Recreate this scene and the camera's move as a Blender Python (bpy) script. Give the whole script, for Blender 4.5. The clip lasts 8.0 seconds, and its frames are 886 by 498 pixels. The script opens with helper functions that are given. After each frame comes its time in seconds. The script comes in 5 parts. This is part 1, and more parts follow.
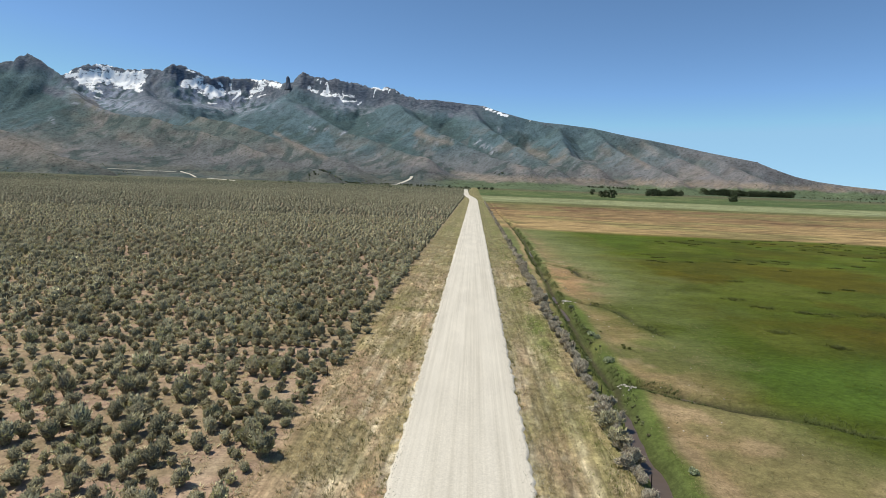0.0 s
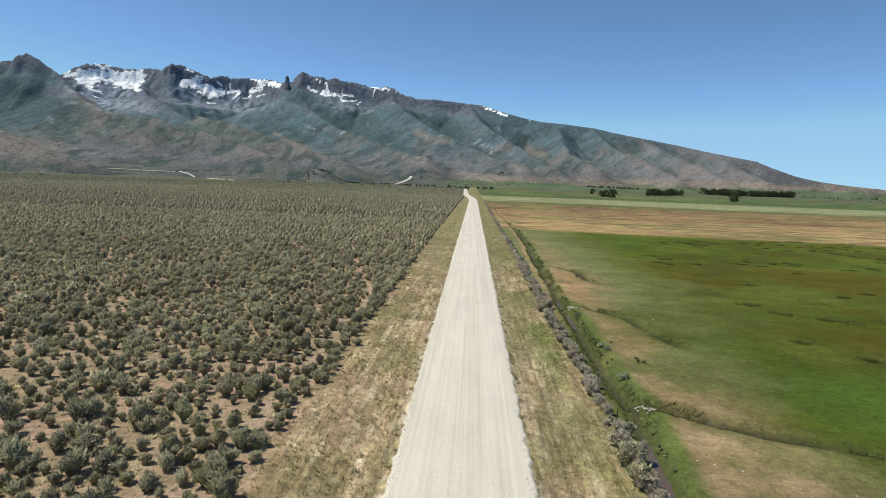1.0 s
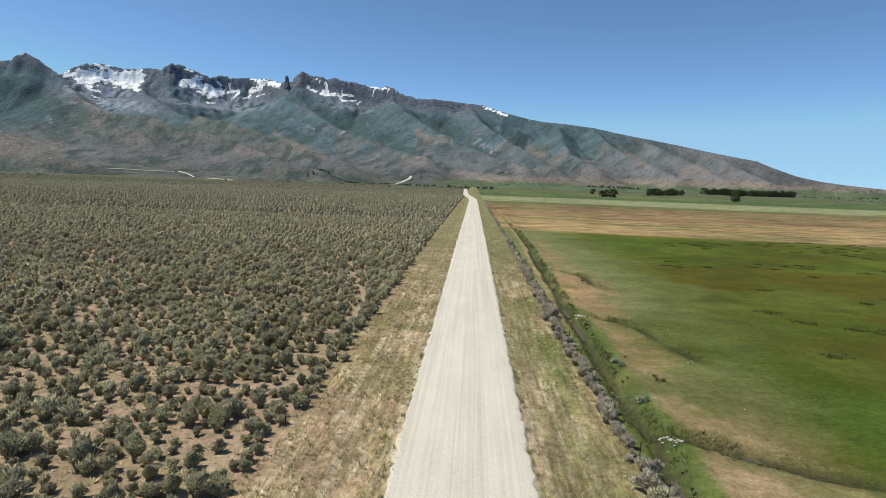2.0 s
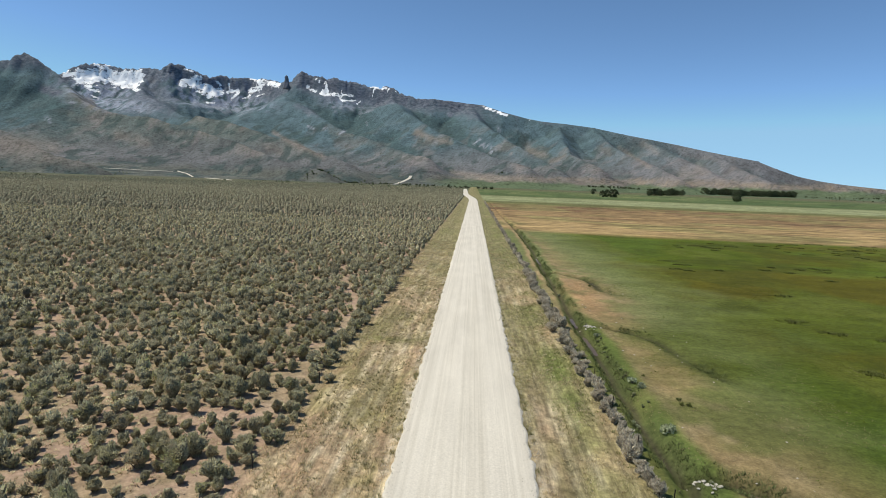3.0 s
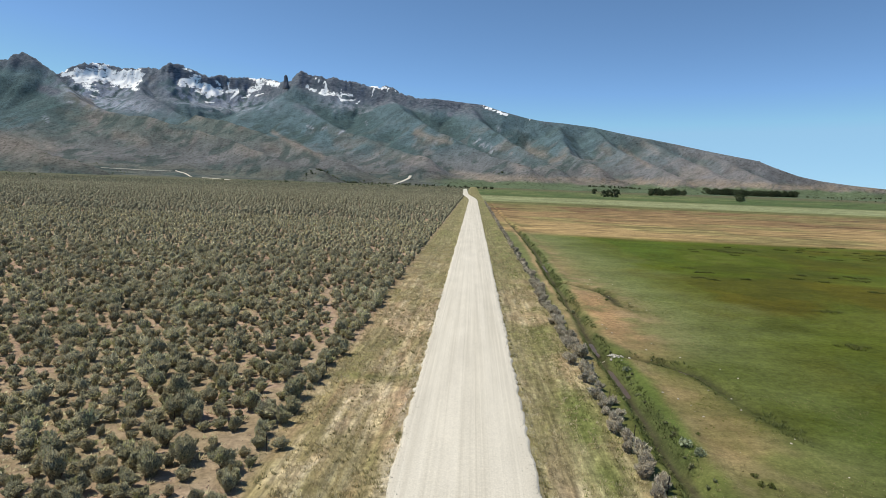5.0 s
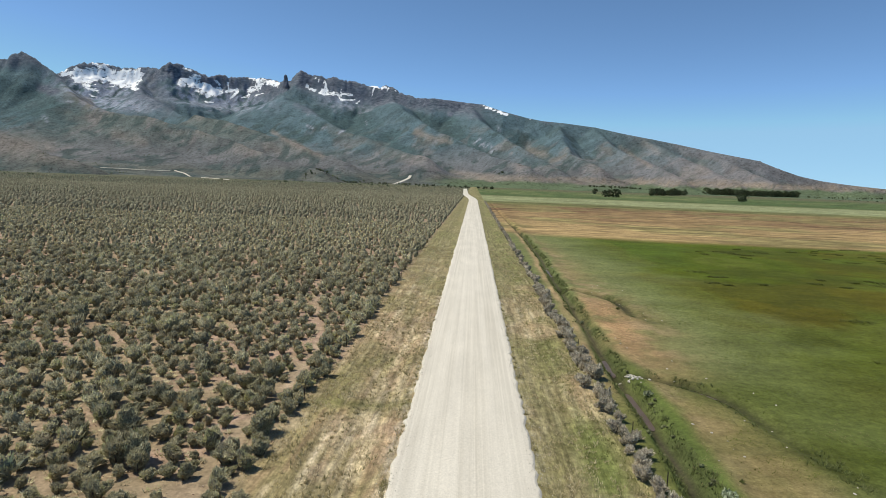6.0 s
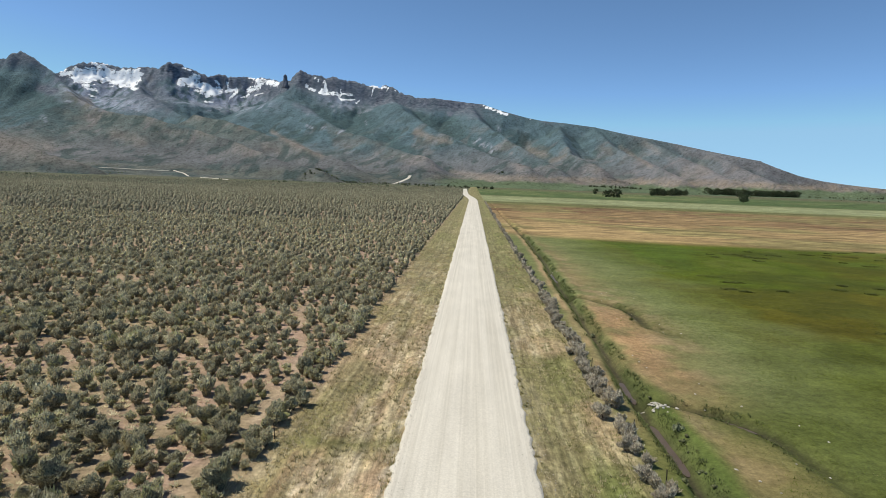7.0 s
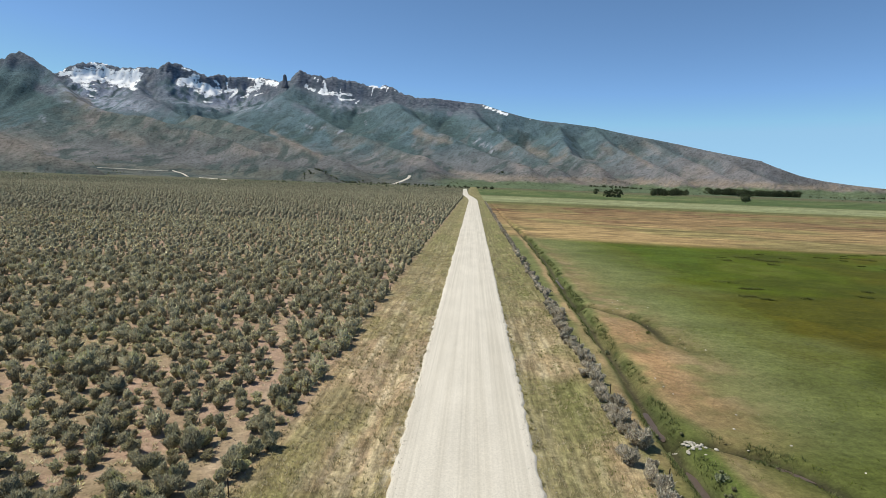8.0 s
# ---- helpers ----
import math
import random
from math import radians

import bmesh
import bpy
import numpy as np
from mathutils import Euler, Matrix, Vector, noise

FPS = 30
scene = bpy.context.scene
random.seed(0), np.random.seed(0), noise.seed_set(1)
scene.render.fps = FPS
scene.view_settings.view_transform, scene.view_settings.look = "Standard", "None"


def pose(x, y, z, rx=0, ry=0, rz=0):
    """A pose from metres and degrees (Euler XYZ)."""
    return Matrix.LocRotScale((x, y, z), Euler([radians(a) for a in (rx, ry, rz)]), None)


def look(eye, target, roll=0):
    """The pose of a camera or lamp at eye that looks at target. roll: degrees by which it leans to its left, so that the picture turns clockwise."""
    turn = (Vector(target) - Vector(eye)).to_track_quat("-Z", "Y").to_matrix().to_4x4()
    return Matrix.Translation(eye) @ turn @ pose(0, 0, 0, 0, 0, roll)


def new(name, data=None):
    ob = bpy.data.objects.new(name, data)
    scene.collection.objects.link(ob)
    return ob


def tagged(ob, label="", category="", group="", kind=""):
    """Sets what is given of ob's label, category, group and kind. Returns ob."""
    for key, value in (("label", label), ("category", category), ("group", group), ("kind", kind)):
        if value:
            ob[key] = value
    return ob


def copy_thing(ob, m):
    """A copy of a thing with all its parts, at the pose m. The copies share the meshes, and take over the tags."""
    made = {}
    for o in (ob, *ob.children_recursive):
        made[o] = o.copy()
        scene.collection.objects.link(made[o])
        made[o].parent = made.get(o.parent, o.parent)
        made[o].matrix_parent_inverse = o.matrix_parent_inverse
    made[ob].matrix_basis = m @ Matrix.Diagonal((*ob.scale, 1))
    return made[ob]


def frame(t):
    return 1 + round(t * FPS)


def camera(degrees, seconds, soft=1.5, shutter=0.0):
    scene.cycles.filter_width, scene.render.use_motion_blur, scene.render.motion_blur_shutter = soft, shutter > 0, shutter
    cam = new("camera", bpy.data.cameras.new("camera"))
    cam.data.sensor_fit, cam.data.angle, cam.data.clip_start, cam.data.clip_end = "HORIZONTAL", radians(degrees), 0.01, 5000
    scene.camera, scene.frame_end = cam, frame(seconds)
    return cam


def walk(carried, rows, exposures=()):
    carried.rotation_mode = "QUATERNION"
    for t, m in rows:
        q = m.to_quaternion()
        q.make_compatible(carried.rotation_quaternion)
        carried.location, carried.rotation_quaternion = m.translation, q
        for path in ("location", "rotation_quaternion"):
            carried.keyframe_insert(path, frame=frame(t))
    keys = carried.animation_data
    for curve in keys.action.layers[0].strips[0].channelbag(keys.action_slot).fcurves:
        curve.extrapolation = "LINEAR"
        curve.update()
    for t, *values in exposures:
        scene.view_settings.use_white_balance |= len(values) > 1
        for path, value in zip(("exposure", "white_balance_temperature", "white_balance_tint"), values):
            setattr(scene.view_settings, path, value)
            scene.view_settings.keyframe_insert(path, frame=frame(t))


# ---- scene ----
cam = camera(75.6, 8.0, soft=0.75)
METRES, EYE, TILT, LEAN, TURN = 40.38, 14.0, 0.0, 0.0, 2.88
ROWS = [
    (0.0, 0.0, 0.0, 0.0, 0.24, -6.6, -2.07),
    (0.5, 0.0029, 0.0541, -0.002, 0.22, -6.61, -2.06),
    (1.0, 0.0056, 0.1098, -0.0038, 0.2, -6.62, -2.06),
    (1.5, 0.0083, 0.167, -0.0051, 0.2, -6.63, -2.05),
    (3.0, 0.016, 0.3464, -0.0084, 0.19, -6.63, -2.04),
    (3.5, 0.0184, 0.4077, -0.0091, 0.2, -6.64, -2.04),
    (4.0, 0.0209, 0.4693, -0.0098, 0.19, -6.65, -2.03),
    (5.5, 0.0298, 0.6596, -0.0116, 0.18, -6.64, -2.06),
    (6.0, 0.033, 0.725, -0.0125, 0.19, -6.65, -2.06),
    (6.5, 0.036, 0.7916, -0.0137, 0.18, -6.65, -2.06),
    (7.0, 0.0388, 0.8595, -0.0145, 0.18, -6.65, -2.07),
    (7.5, 0.0417, 0.9286, -0.0156, 0.17, -6.64, -2.06),
    (8.0, 0.0449, 0.9988, -0.0163, 0.17, -6.64, -2.04),
]
walk(cam, [(t, pose(0, 0, EYE, TILT, LEAN, TURN) @ pose(METRES * x, METRES * y, METRES * z, 90 + pitch, roll, yaw)) for t, x, y, z, yaw, pitch, roll in ROWS])

# ---------------------------------------------------------------- light
SUN_FROM = Vector((-0.99, 0.02, 0.0)).normalized()
SUN_ELEVATION = radians(59)
sun_way = Vector((SUN_FROM.x * math.cos(SUN_ELEVATION), SUN_FROM.y * math.cos(SUN_ELEVATION), math.sin(SUN_ELEVATION)))

world = bpy.data.worlds.new("world")
scene.world = world
world.use_nodes = True
wn = world.node_tree.nodes
sky = wn.new("ShaderNodeTexSky")
sky.sky_type, sky.sun_disc = "NISHITA", False
sky.sun_elevation, sky.sun_rotation = SUN_ELEVATION, math.atan2(SUN_FROM.x, SUN_FROM.y)
sky.altitude, sky.air_density, sky.dust_density, sky.ozone_density = 3600, 0.66, 0.0, 3.4
hue = wn.new("ShaderNodeMix")
hue.data_type, hue.blend_type = "RGBA", "MULTIPLY"
hue.inputs[0].default_value, hue.inputs[7].default_value = 1.0, (0.91, 1.02, 0.955, 1.0)
world.node_tree.links.new(sky.outputs[0], hue.inputs[6])
# the air near the horizon is clear and stays blue
clear = wn.new("ShaderNodeVectorMath")
clear.operation = "MINIMUM"
clear.inputs[1].default_value = (1.66, 2.95, 4.08)
world.node_tree.links.new(hue.outputs[2], clear.inputs[0])
air = wn.new("ShaderNodeMix")
air.data_type = "RGBA"
air.inputs[0].default_value = 0.82
world.node_tree.links.new(hue.outputs[2], air.inputs[6])
world.node_tree.links.new(clear.outputs[0], air.inputs[7])
world.node_tree.links.new(air.outputs[2], wn["Background"].inputs[0])
wn["Background"].inputs[1].default_value = 0.188

sun = new("sun", bpy.data.lights.new("sun", "SUN"))
sun.data.energy, sun.data.angle, sun.data.color = 4.4, radians(0.53), (1.0, 0.93, 0.785)
sun.matrix_world = look(sun_way * 200, (0, 0, 0))
scene.view_settings.exposure = 0.0


# ---------------------------------------------------------------- noise on arrays
def lattice(i, j, seed):
    n = (i.astype(np.int64) * 374761393 + j.astype(np.int64) * 668265263 + seed * 974634541) & 0xFFFFFFFF
    n = ((n ^ (n >> 13)) * 1274126177) & 0xFFFFFFFF
    return ((n ^ (n >> 16)) & 0xFFFF) / 65535.0


def vnoise(x, y, seed=0):
    """Smooth value noise from 0 to 1, one cell a unit."""
    i, j = np.floor(x), np.floor(y)
    u, v = x - i, y - j
    u, v = u * u * u * (u * (u * 6 - 15) + 10), v * v * v * (v * (v * 6 - 15) + 10)
    a, b = lattice(i, j, seed), lattice(i + 1, j, seed)
    c, d = lattice(i, j + 1, seed), lattice(i + 1, j + 1, seed)
    return (a * (1 - u) + b * u) * (1 - v) + (c * (1 - u) + d * u) * v


def fbm(x, y, octaves=4, seed=0):
    total, amp, whole = 0.0, 1.0, 0.0
    for k in range(octaves):
        total = total + amp * vnoise(x * 2 ** k + 17.3 * k, y * 2 ** k - 9.1 * k, seed + k)
        whole += amp
        amp *= 0.5
    return total / whole


def ridged(x, y, octaves=4, seed=0):
    total, amp, whole = 0.0, 1.0, 0.0
    for k in range(octaves):
        total = total + amp * (1 - np.abs(2 * vnoise(x * 2 ** k + 5.7 * k, y * 2 ** k + 3.3 * k, seed + k) - 1))
        whole += amp
        amp *= 0.5
    return total / whole


def ramp(v, lo, hi):
    s = np.clip((v - lo) / (hi - lo), 0, 1)
    return s * s * (3 - 2 * s)


def blend(base, colour, mask):
    return base * (1 - mask[..., None]) + np.array(colour) * mask[..., None]


# ---------------------------------------------------------------- materials
def material(name, rough=0.9, spec=0.25):
    m = bpy.data.materials.new(name)
    m.use_nodes = True
    b = m.node_tree.nodes["Principled BSDF"]
    b.inputs["Roughness"].default_value = rough
    b.inputs["Specular IOR Level"].default_value = spec
    return m, m.node_tree.nodes, m.node_tree.links, b


def noise_node(n, l, scale, detail=4, rough=0.6, stretch=None):
    t = n.new("ShaderNodeTexNoise")
    t.inputs["Scale"].default_value = scale
    t.inputs["Detail"].default_value = detail
    t.inputs["Roughness"].default_value = rough
    g = n.new("ShaderNodeNewGeometry")
    if stretch:
        mp = n.new("ShaderNodeMapping")
        mp.inputs["Scale"].default_value = stretch
        l.new(g.outputs["Position"], mp.inputs[0])
        l.new(mp.outputs[0], t.inputs["Vector"])
    else:
        l.new(g.outputs["Position"], t.inputs["Vector"])
    return t.outputs["Fac"]


def span(n, l, value, lo, hi, out_lo, out_hi):
    r = n.new("ShaderNodeMapRange")
    r.inputs["From Min"].default_value, r.inputs["From Max"].default_value = lo, hi
    r.inputs["To Min"].default_value, r.inputs["To Max"].default_value = out_lo, out_hi
    l.new(value, r.inputs["Value"])
    return r.outputs[0]


def mixed(n, l, a, b, fac, kind="MIX"):
    x = n.new("ShaderNodeMix")
    x.data_type, x.blend_type = "RGBA", kind
    for value, socket in ((fac, x.inputs[0]), (a, x.inputs[6]), (b, x.inputs[7])):
        if isinstance(value, (int, float)):
            socket.default_value = value
        elif isinstance(value, tuple):
            socket.default_value = (*value, 1.0)
        else:
            l.new(value, socket)
    return x.outputs[2]


def scaled(n, l, colour, value):
    x = n.new("ShaderNodeVectorMath")
    x.operation = "SCALE"
    l.new(colour, x.inputs[0])
    l.new(value, x.inputs["Scale"])
    return x.outputs[0]


def bumped(n, l, b, height, strength, distance):
    p = n.new("ShaderNodeBump")
    p.inputs["Strength"].default_value, p.inputs["Distance"].default_value = strength, distance
    l.new(height, p.inputs["Height"])
    l.new(p.outputs[0], b.inputs["Normal"])


def times(n, l, a, b):
    x = n.new("ShaderNodeMath")
    x.operation = "MULTIPLY"
    l.new(a, x.inputs[0])
    l.new(b, x.inputs[1])
    return x.outputs[0]


def tint_material(name, fine, coarse, relief, reach, swing):
    """A surface whose cover is laid out in the mesh's 'tint', with grain at two scales."""
    m, n, l, b = material(name, 0.95, 0.1)
    a = n.new("ShaderNodeAttribute")
    a.attribute_name = "tint"
    f = noise_node(n, l, fine, 6, 0.7)
    c = noise_node(n, l, coarse, 5, 0.6)
    mid = noise_node(n, l, fine * 0.28, 5, 0.65)
    k = times(n, l, span(n, l, f, 0.3, 0.7, 1 - swing, 1 + swing), span(n, l, c, 0.3, 0.7, 0.85, 1.15))
    k = times(n, l, k, span(n, l, mid, 0.3, 0.7, 1 - swing, 1 + swing))
    band = noise_node(n, l, 1.0, 6, 0.68, (0.016, 0.075, 1.0))
    streak = n.new("ShaderNodeMix")
    streak.inputs[2].default_value = 1.0
    l.new(span(n, l, a.outputs["Alpha"], 0.0, 1.0, 0.0, 1.0), streak.inputs[0])
    clump = noise_node(n, l, 1.0, 5, 0.7, (0.09, 0.16, 1.0))
    l.new(times(n, l, span(n, l, band, 0.38, 0.62, 0.66, 1.34), span(n, l, clump, 0.38, 0.62, 0.66, 1.34)), streak.inputs[3])
    drawn = n.new("ShaderNodeMix")
    drawn.inputs[2].default_value = 1.0
    l.new(span(n, l, a.outputs["Alpha"], -1.0, 0.0, 1.0, 0.0), drawn.inputs[0])
    long, tuft = noise_node(n, l, 1.0, 5, 0.7, (2.4, 0.15, 1.0)), noise_node(n, l, 1.0, 4, 0.7, (3.2, 1.1, 1.0))
    l.new(times(n, l, span(n, l, long, 0.38, 0.62, 0.66, 1.36), span(n, l, tuft, 0.38, 0.62, 0.78, 1.24)), drawn.inputs[3])
    k = times(n, l, times(n, l, k, streak.outputs[0]), drawn.outputs[0])
    l.new(scaled(n, l, a.outputs["Color"], k), b.inputs["Base Color"])
    bumped(n, l, b, f, relief, reach)
    return m


MAT_GROUND = tint_material("ground_cover", 6.5, 0.35, 0.8, 0.08, 0.28)


def mountain_material():
    """Sage slopes, their tint blued for haze, with brush in dots and clumps; snow lies where the mesh's alpha says,
    broken along ledges.
    """
    m, n, l, b = material("hazy_mountain_cover", 0.95, 0.1)
    a = n.new("ShaderNodeAttribute")
    a.attribute_name = "tint"
    fine, mid, coarse = noise_node(n, l, 0.10, 6, 0.78), noise_node(n, l, 0.03, 4, 0.6), noise_node(n, l, 0.008, 3, 0.5)
    k = times(n, l, span(n, l, fine, 0.3, 0.7, 0.66, 1.34), span(n, l, mid, 0.3, 0.7, 0.82, 1.18))
    k = times(n, l, k, span(n, l, coarse, 0.3, 0.7, 0.88, 1.12))
    brush, stand = noise_node(n, l, 0.13, 3, 0.8), noise_node(n, l, 0.010, 3, 0.6)
    k = times(n, l, k, span(n, l, brush, 0.52, 0.62, 1.06, 0.58))
    k = times(n, l, k, span(n, l, stand, 0.50, 0.62, 1.04, 0.86))
    c = scaled(n, l, a.outputs["Color"], k)
    r = n.new("ShaderNodeAttribute")
    r.attribute_name = "rock"
    strata = noise_node(n, l, 1.0, 6, 0.78, (0.045, 0.045, 0.095))
    cliff = mixed(n, l, (0.068, 0.084, 0.115), (0.275, 0.298, 0.345), span(n, l, strata, 0.38, 0.66, 0.0, 1.0))
    c = mixed(n, l, c, cliff, r.outputs["Fac"])
    ledge = noise_node(n, l, 1.0, 6, 0.8, (0.030, 0.030, 0.105))
    gap = n.new("ShaderNodeMath")
    gap.operation = "MULTIPLY"
    l.new(a.outputs["Alpha"], gap.inputs[0])
    l.new(span(n, l, ledge, 0.34, 0.66, 0.30, 1.62), gap.inputs[1])
    l.new(mixed(n, l, c, (0.93, 0.94, 0.95), span(n, l, gap.outputs[0], 0.47, 0.53, 0.0, 1.0)), b.inputs["Base Color"])
    relief = n.new("ShaderNodeMix")
    l.new(times(n, l, r.outputs["Fac"], span(n, l, gap.outputs[0], 0.40, 0.53, 1.0, 0.0)), relief.inputs[0])
    l.new(times(n, l, fine, span(n, l, gap.outputs[0], 0.40, 0.53, 1.0, 0.15)), relief.inputs[2])
    l.new(span(n, l, strata, 0.35, 0.65, 0.0, 1.3), relief.inputs[3])
    bumped(n, l, b, relief.outputs[0], 0.8, 6.0)
    return m


MAT_MOUNTAIN = mountain_material()


def road_material():
    m, n, l, b = material("gravel", 0.9, 0.2)
    streak = noise_node(n, l, 1.0, 5, 0.65, (5.0, 0.03, 1.0))
    broad = noise_node(n, l, 1.0, 2, 0.5, (1.1, 0.006, 1.0))
    grain = noise_node(n, l, 9.0, 5, 0.8)
    patch = noise_node(n, l, 0.5, 4, 0.6, (1.0, 0.25, 1.0))
    c = mixed(n, l, (0.525, 0.485, 0.402), (0.645, 0.602, 0.512), span(n, l, streak, 0.35, 0.65, 0, 1))
    c = mixed(n, l, c, (0.666, 0.622, 0.531), span(n, l, broad, 0.45, 0.62, 0, 0.6))
    c = scaled(n, l, c, times(n, l, span(n, l, grain, 0.3, 0.7, 0.84, 1.14), span(n, l, patch, 0.3, 0.7, 0.93, 1.06)))
    l.new(c, b.inputs["Base Color"])
    bumped(n, l, b, grain, 0.5, 0.03)
    return m


def shrub_shade(n, l):
    """Each shrub of a joined cover is a little lighter or darker than its neighbours."""
    a = n.new("ShaderNodeAttribute")
    a.attribute_name = "shade"
    return span(n, l, a.outputs["Fac"], -0.5, 0.5, 0.68, 1.32)


def shaded_twig_material(name, dark, light):
    """The dense inside of a shrub: grey twigs and old leaves, coloured darker in place of inner shade."""
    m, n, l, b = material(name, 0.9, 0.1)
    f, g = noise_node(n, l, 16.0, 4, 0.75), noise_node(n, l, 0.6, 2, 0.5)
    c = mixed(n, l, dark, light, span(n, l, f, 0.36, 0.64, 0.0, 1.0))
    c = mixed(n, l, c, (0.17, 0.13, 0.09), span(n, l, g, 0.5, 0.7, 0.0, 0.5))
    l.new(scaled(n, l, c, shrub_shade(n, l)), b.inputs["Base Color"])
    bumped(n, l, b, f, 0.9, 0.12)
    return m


def leaf_material(name, dark, light, odd, fresh=None):
    """Foliage: each sprig a shade of its own between dark and light, a few of them odd."""
    m, n, l, b = material(name, 0.75, 0.2)
    g = n.new("ShaderNodeNewGeometry")
    o = n.new("ShaderNodeObjectInfo")
    c = mixed(n, l, dark, light, g.outputs["Random Per Island"])
    patch = noise_node(n, l, 0.45, 2, 0.5)
    c = mixed(n, l, c, odd, span(n, l, patch, 0.46, 0.68, 0.0, 0.6))
    if fresh:
        c = mixed(n, l, c, fresh, span(n, l, noise_node(n, l, 0.85, 2, 0.6), 0.52, 0.68, 0.0, 0.75))
    c = scaled(n, l, c, times(n, l, span(n, l, o.outputs["Random"], 0, 1, 0.78, 1.22), shrub_shade(n, l)))
    l.new(c, b.inputs["Base Color"])
    thin = n.new("ShaderNodeBsdfTranslucent")
    l.new(c, thin.inputs["Color"])
    both = n.new("ShaderNodeMixShader")
    both.inputs[0].default_value = 0.20
    l.new(b.outputs[0], both.inputs[1])
    l.new(thin.outputs[0], both.inputs[2])
    l.new(both.outputs[0], n["Material Output"].inputs["Surface"])
    return m


def plain_material(name, colour, rough=0.85, scale=6.0, swing=0.3, metal=0.0, relief=0.4):
    m, n, l, b = material(name, rough, 0.3)
    f = noise_node(n, l, scale, 5, 0.65)
    c = n.new("ShaderNodeRGB")
    c.outputs[0].default_value = (*colour, 1)
    l.new(scaled(n, l, c.outputs[0], span(n, l, f, 0.3, 0.7, 1 - swing, 1 + swing)), b.inputs["Base Color"])
    b.inputs["Metallic"].default_value = metal
    bumped(n, l, b, f, relief, 0.02)
    return m


MAT_ROAD = road_material()
MAT_SAGE = leaf_material("sage_leaves", (0.25, 0.228, 0.138), (0.75, 0.695, 0.44), (0.47, 0.385, 0.25), (0.46, 0.46, 0.20))
MAT_SAGE_GREY = leaf_material("grey_sage_leaves", (0.30, 0.268, 0.195), (0.74, 0.675, 0.52), (0.42, 0.345, 0.23))
# twigs kept darker than the leaves, as painted shade inside the shrubs
MAT_SHADED_TWIGS = shaded_twig_material("sage_twigs_shaded", (0.060, 0.055, 0.038), (0.44, 0.42, 0.27))
MAT_SHADED_TWIGS_GREY = shaded_twig_material("silver_sage_twigs_shaded", (0.12, 0.098, 0.072), (0.50, 0.45, 0.355))
MAT_STEM = plain_material("sage_wood", (0.074, 0.059, 0.048), 0.9, 20.0, 0.35)
MAT_GRASS = leaf_material("dry_grass_blades", (0.40, 0.325, 0.18), (0.65, 0.56, 0.355), (0.38, 0.335, 0.165))
MAT_STRAW = leaf_material("straw_blades", (0.46, 0.375, 0.225), (0.76, 0.67, 0.465), (0.42, 0.34, 0.20))
MAT_GREEN_GRASS = leaf_material("green_grass_blades", (0.139, 0.165, 0.044), (0.261, 0.287, 0.087), (0.209, 0.191, 0.061))
MAT_TUFT = leaf_material("verge_tuft_blades", (0.175, 0.165, 0.070), (0.37, 0.335, 0.175), (0.225, 0.185, 0.090))
MAT_MEADOW = leaf_material("meadow_blades", (0.085, 0.112, 0.014), (0.145, 0.180, 0.026), (0.118, 0.114, 0.019))
MAT_PASTURE = leaf_material("pasture_blades", (0.250, 0.210, 0.100), (0.40, 0.350, 0.185), (0.205, 0.215, 0.080))
MAT_RANK = leaf_material("rank_grass_blades", (0.054, 0.07, 0.023), (0.148, 0.174, 0.061), (0.113, 0.109, 0.044))
MAT_RUSH = leaf_material("rush_blades", (0.070, 0.088, 0.022), (0.150, 0.165, 0.045), (0.100, 0.100, 0.034))
MAT_WEED = leaf_material("ditch_weed_leaves", (0.078, 0.091, 0.042), (0.209, 0.226, 0.113), (0.148, 0.131, 0.07))
MAT_TREE = leaf_material("cottonwood_leaves", (0.048, 0.065, 0.031), (0.122, 0.148, 0.074), (0.07, 0.087, 0.044))
MAT_BARK = plain_material("bark", (0.104, 0.083, 0.061), 0.95, 3.0, 0.35)
MAT_ROCK = plain_material("pale_rock", (0.47, 0.44, 0.375), 0.9, 5.0, 0.4)
MAT_CRAG = plain_material("dark_crag", (0.145, 0.152, 0.178), 0.95, 0.08, 0.4)
MAT_POST = plain_material("rusty_steel", (0.065, 0.048, 0.039), 0.7, 12.0, 0.35, 0.4)


def water_material():
    m, n, l, b = material("muddy_water", 0.38, 0.2)
    c = mixed(n, l, (0.082, 0.062, 0.049), (0.130, 0.098, 0.078), noise_node(n, l, 1.2, 3))
    l.new(c, b.inputs["Base Color"])
    bumped(n, l, b, noise_node(n, l, 7.0, 3), 0.15, 0.02)
    return m


MAT_WATER = water_material()

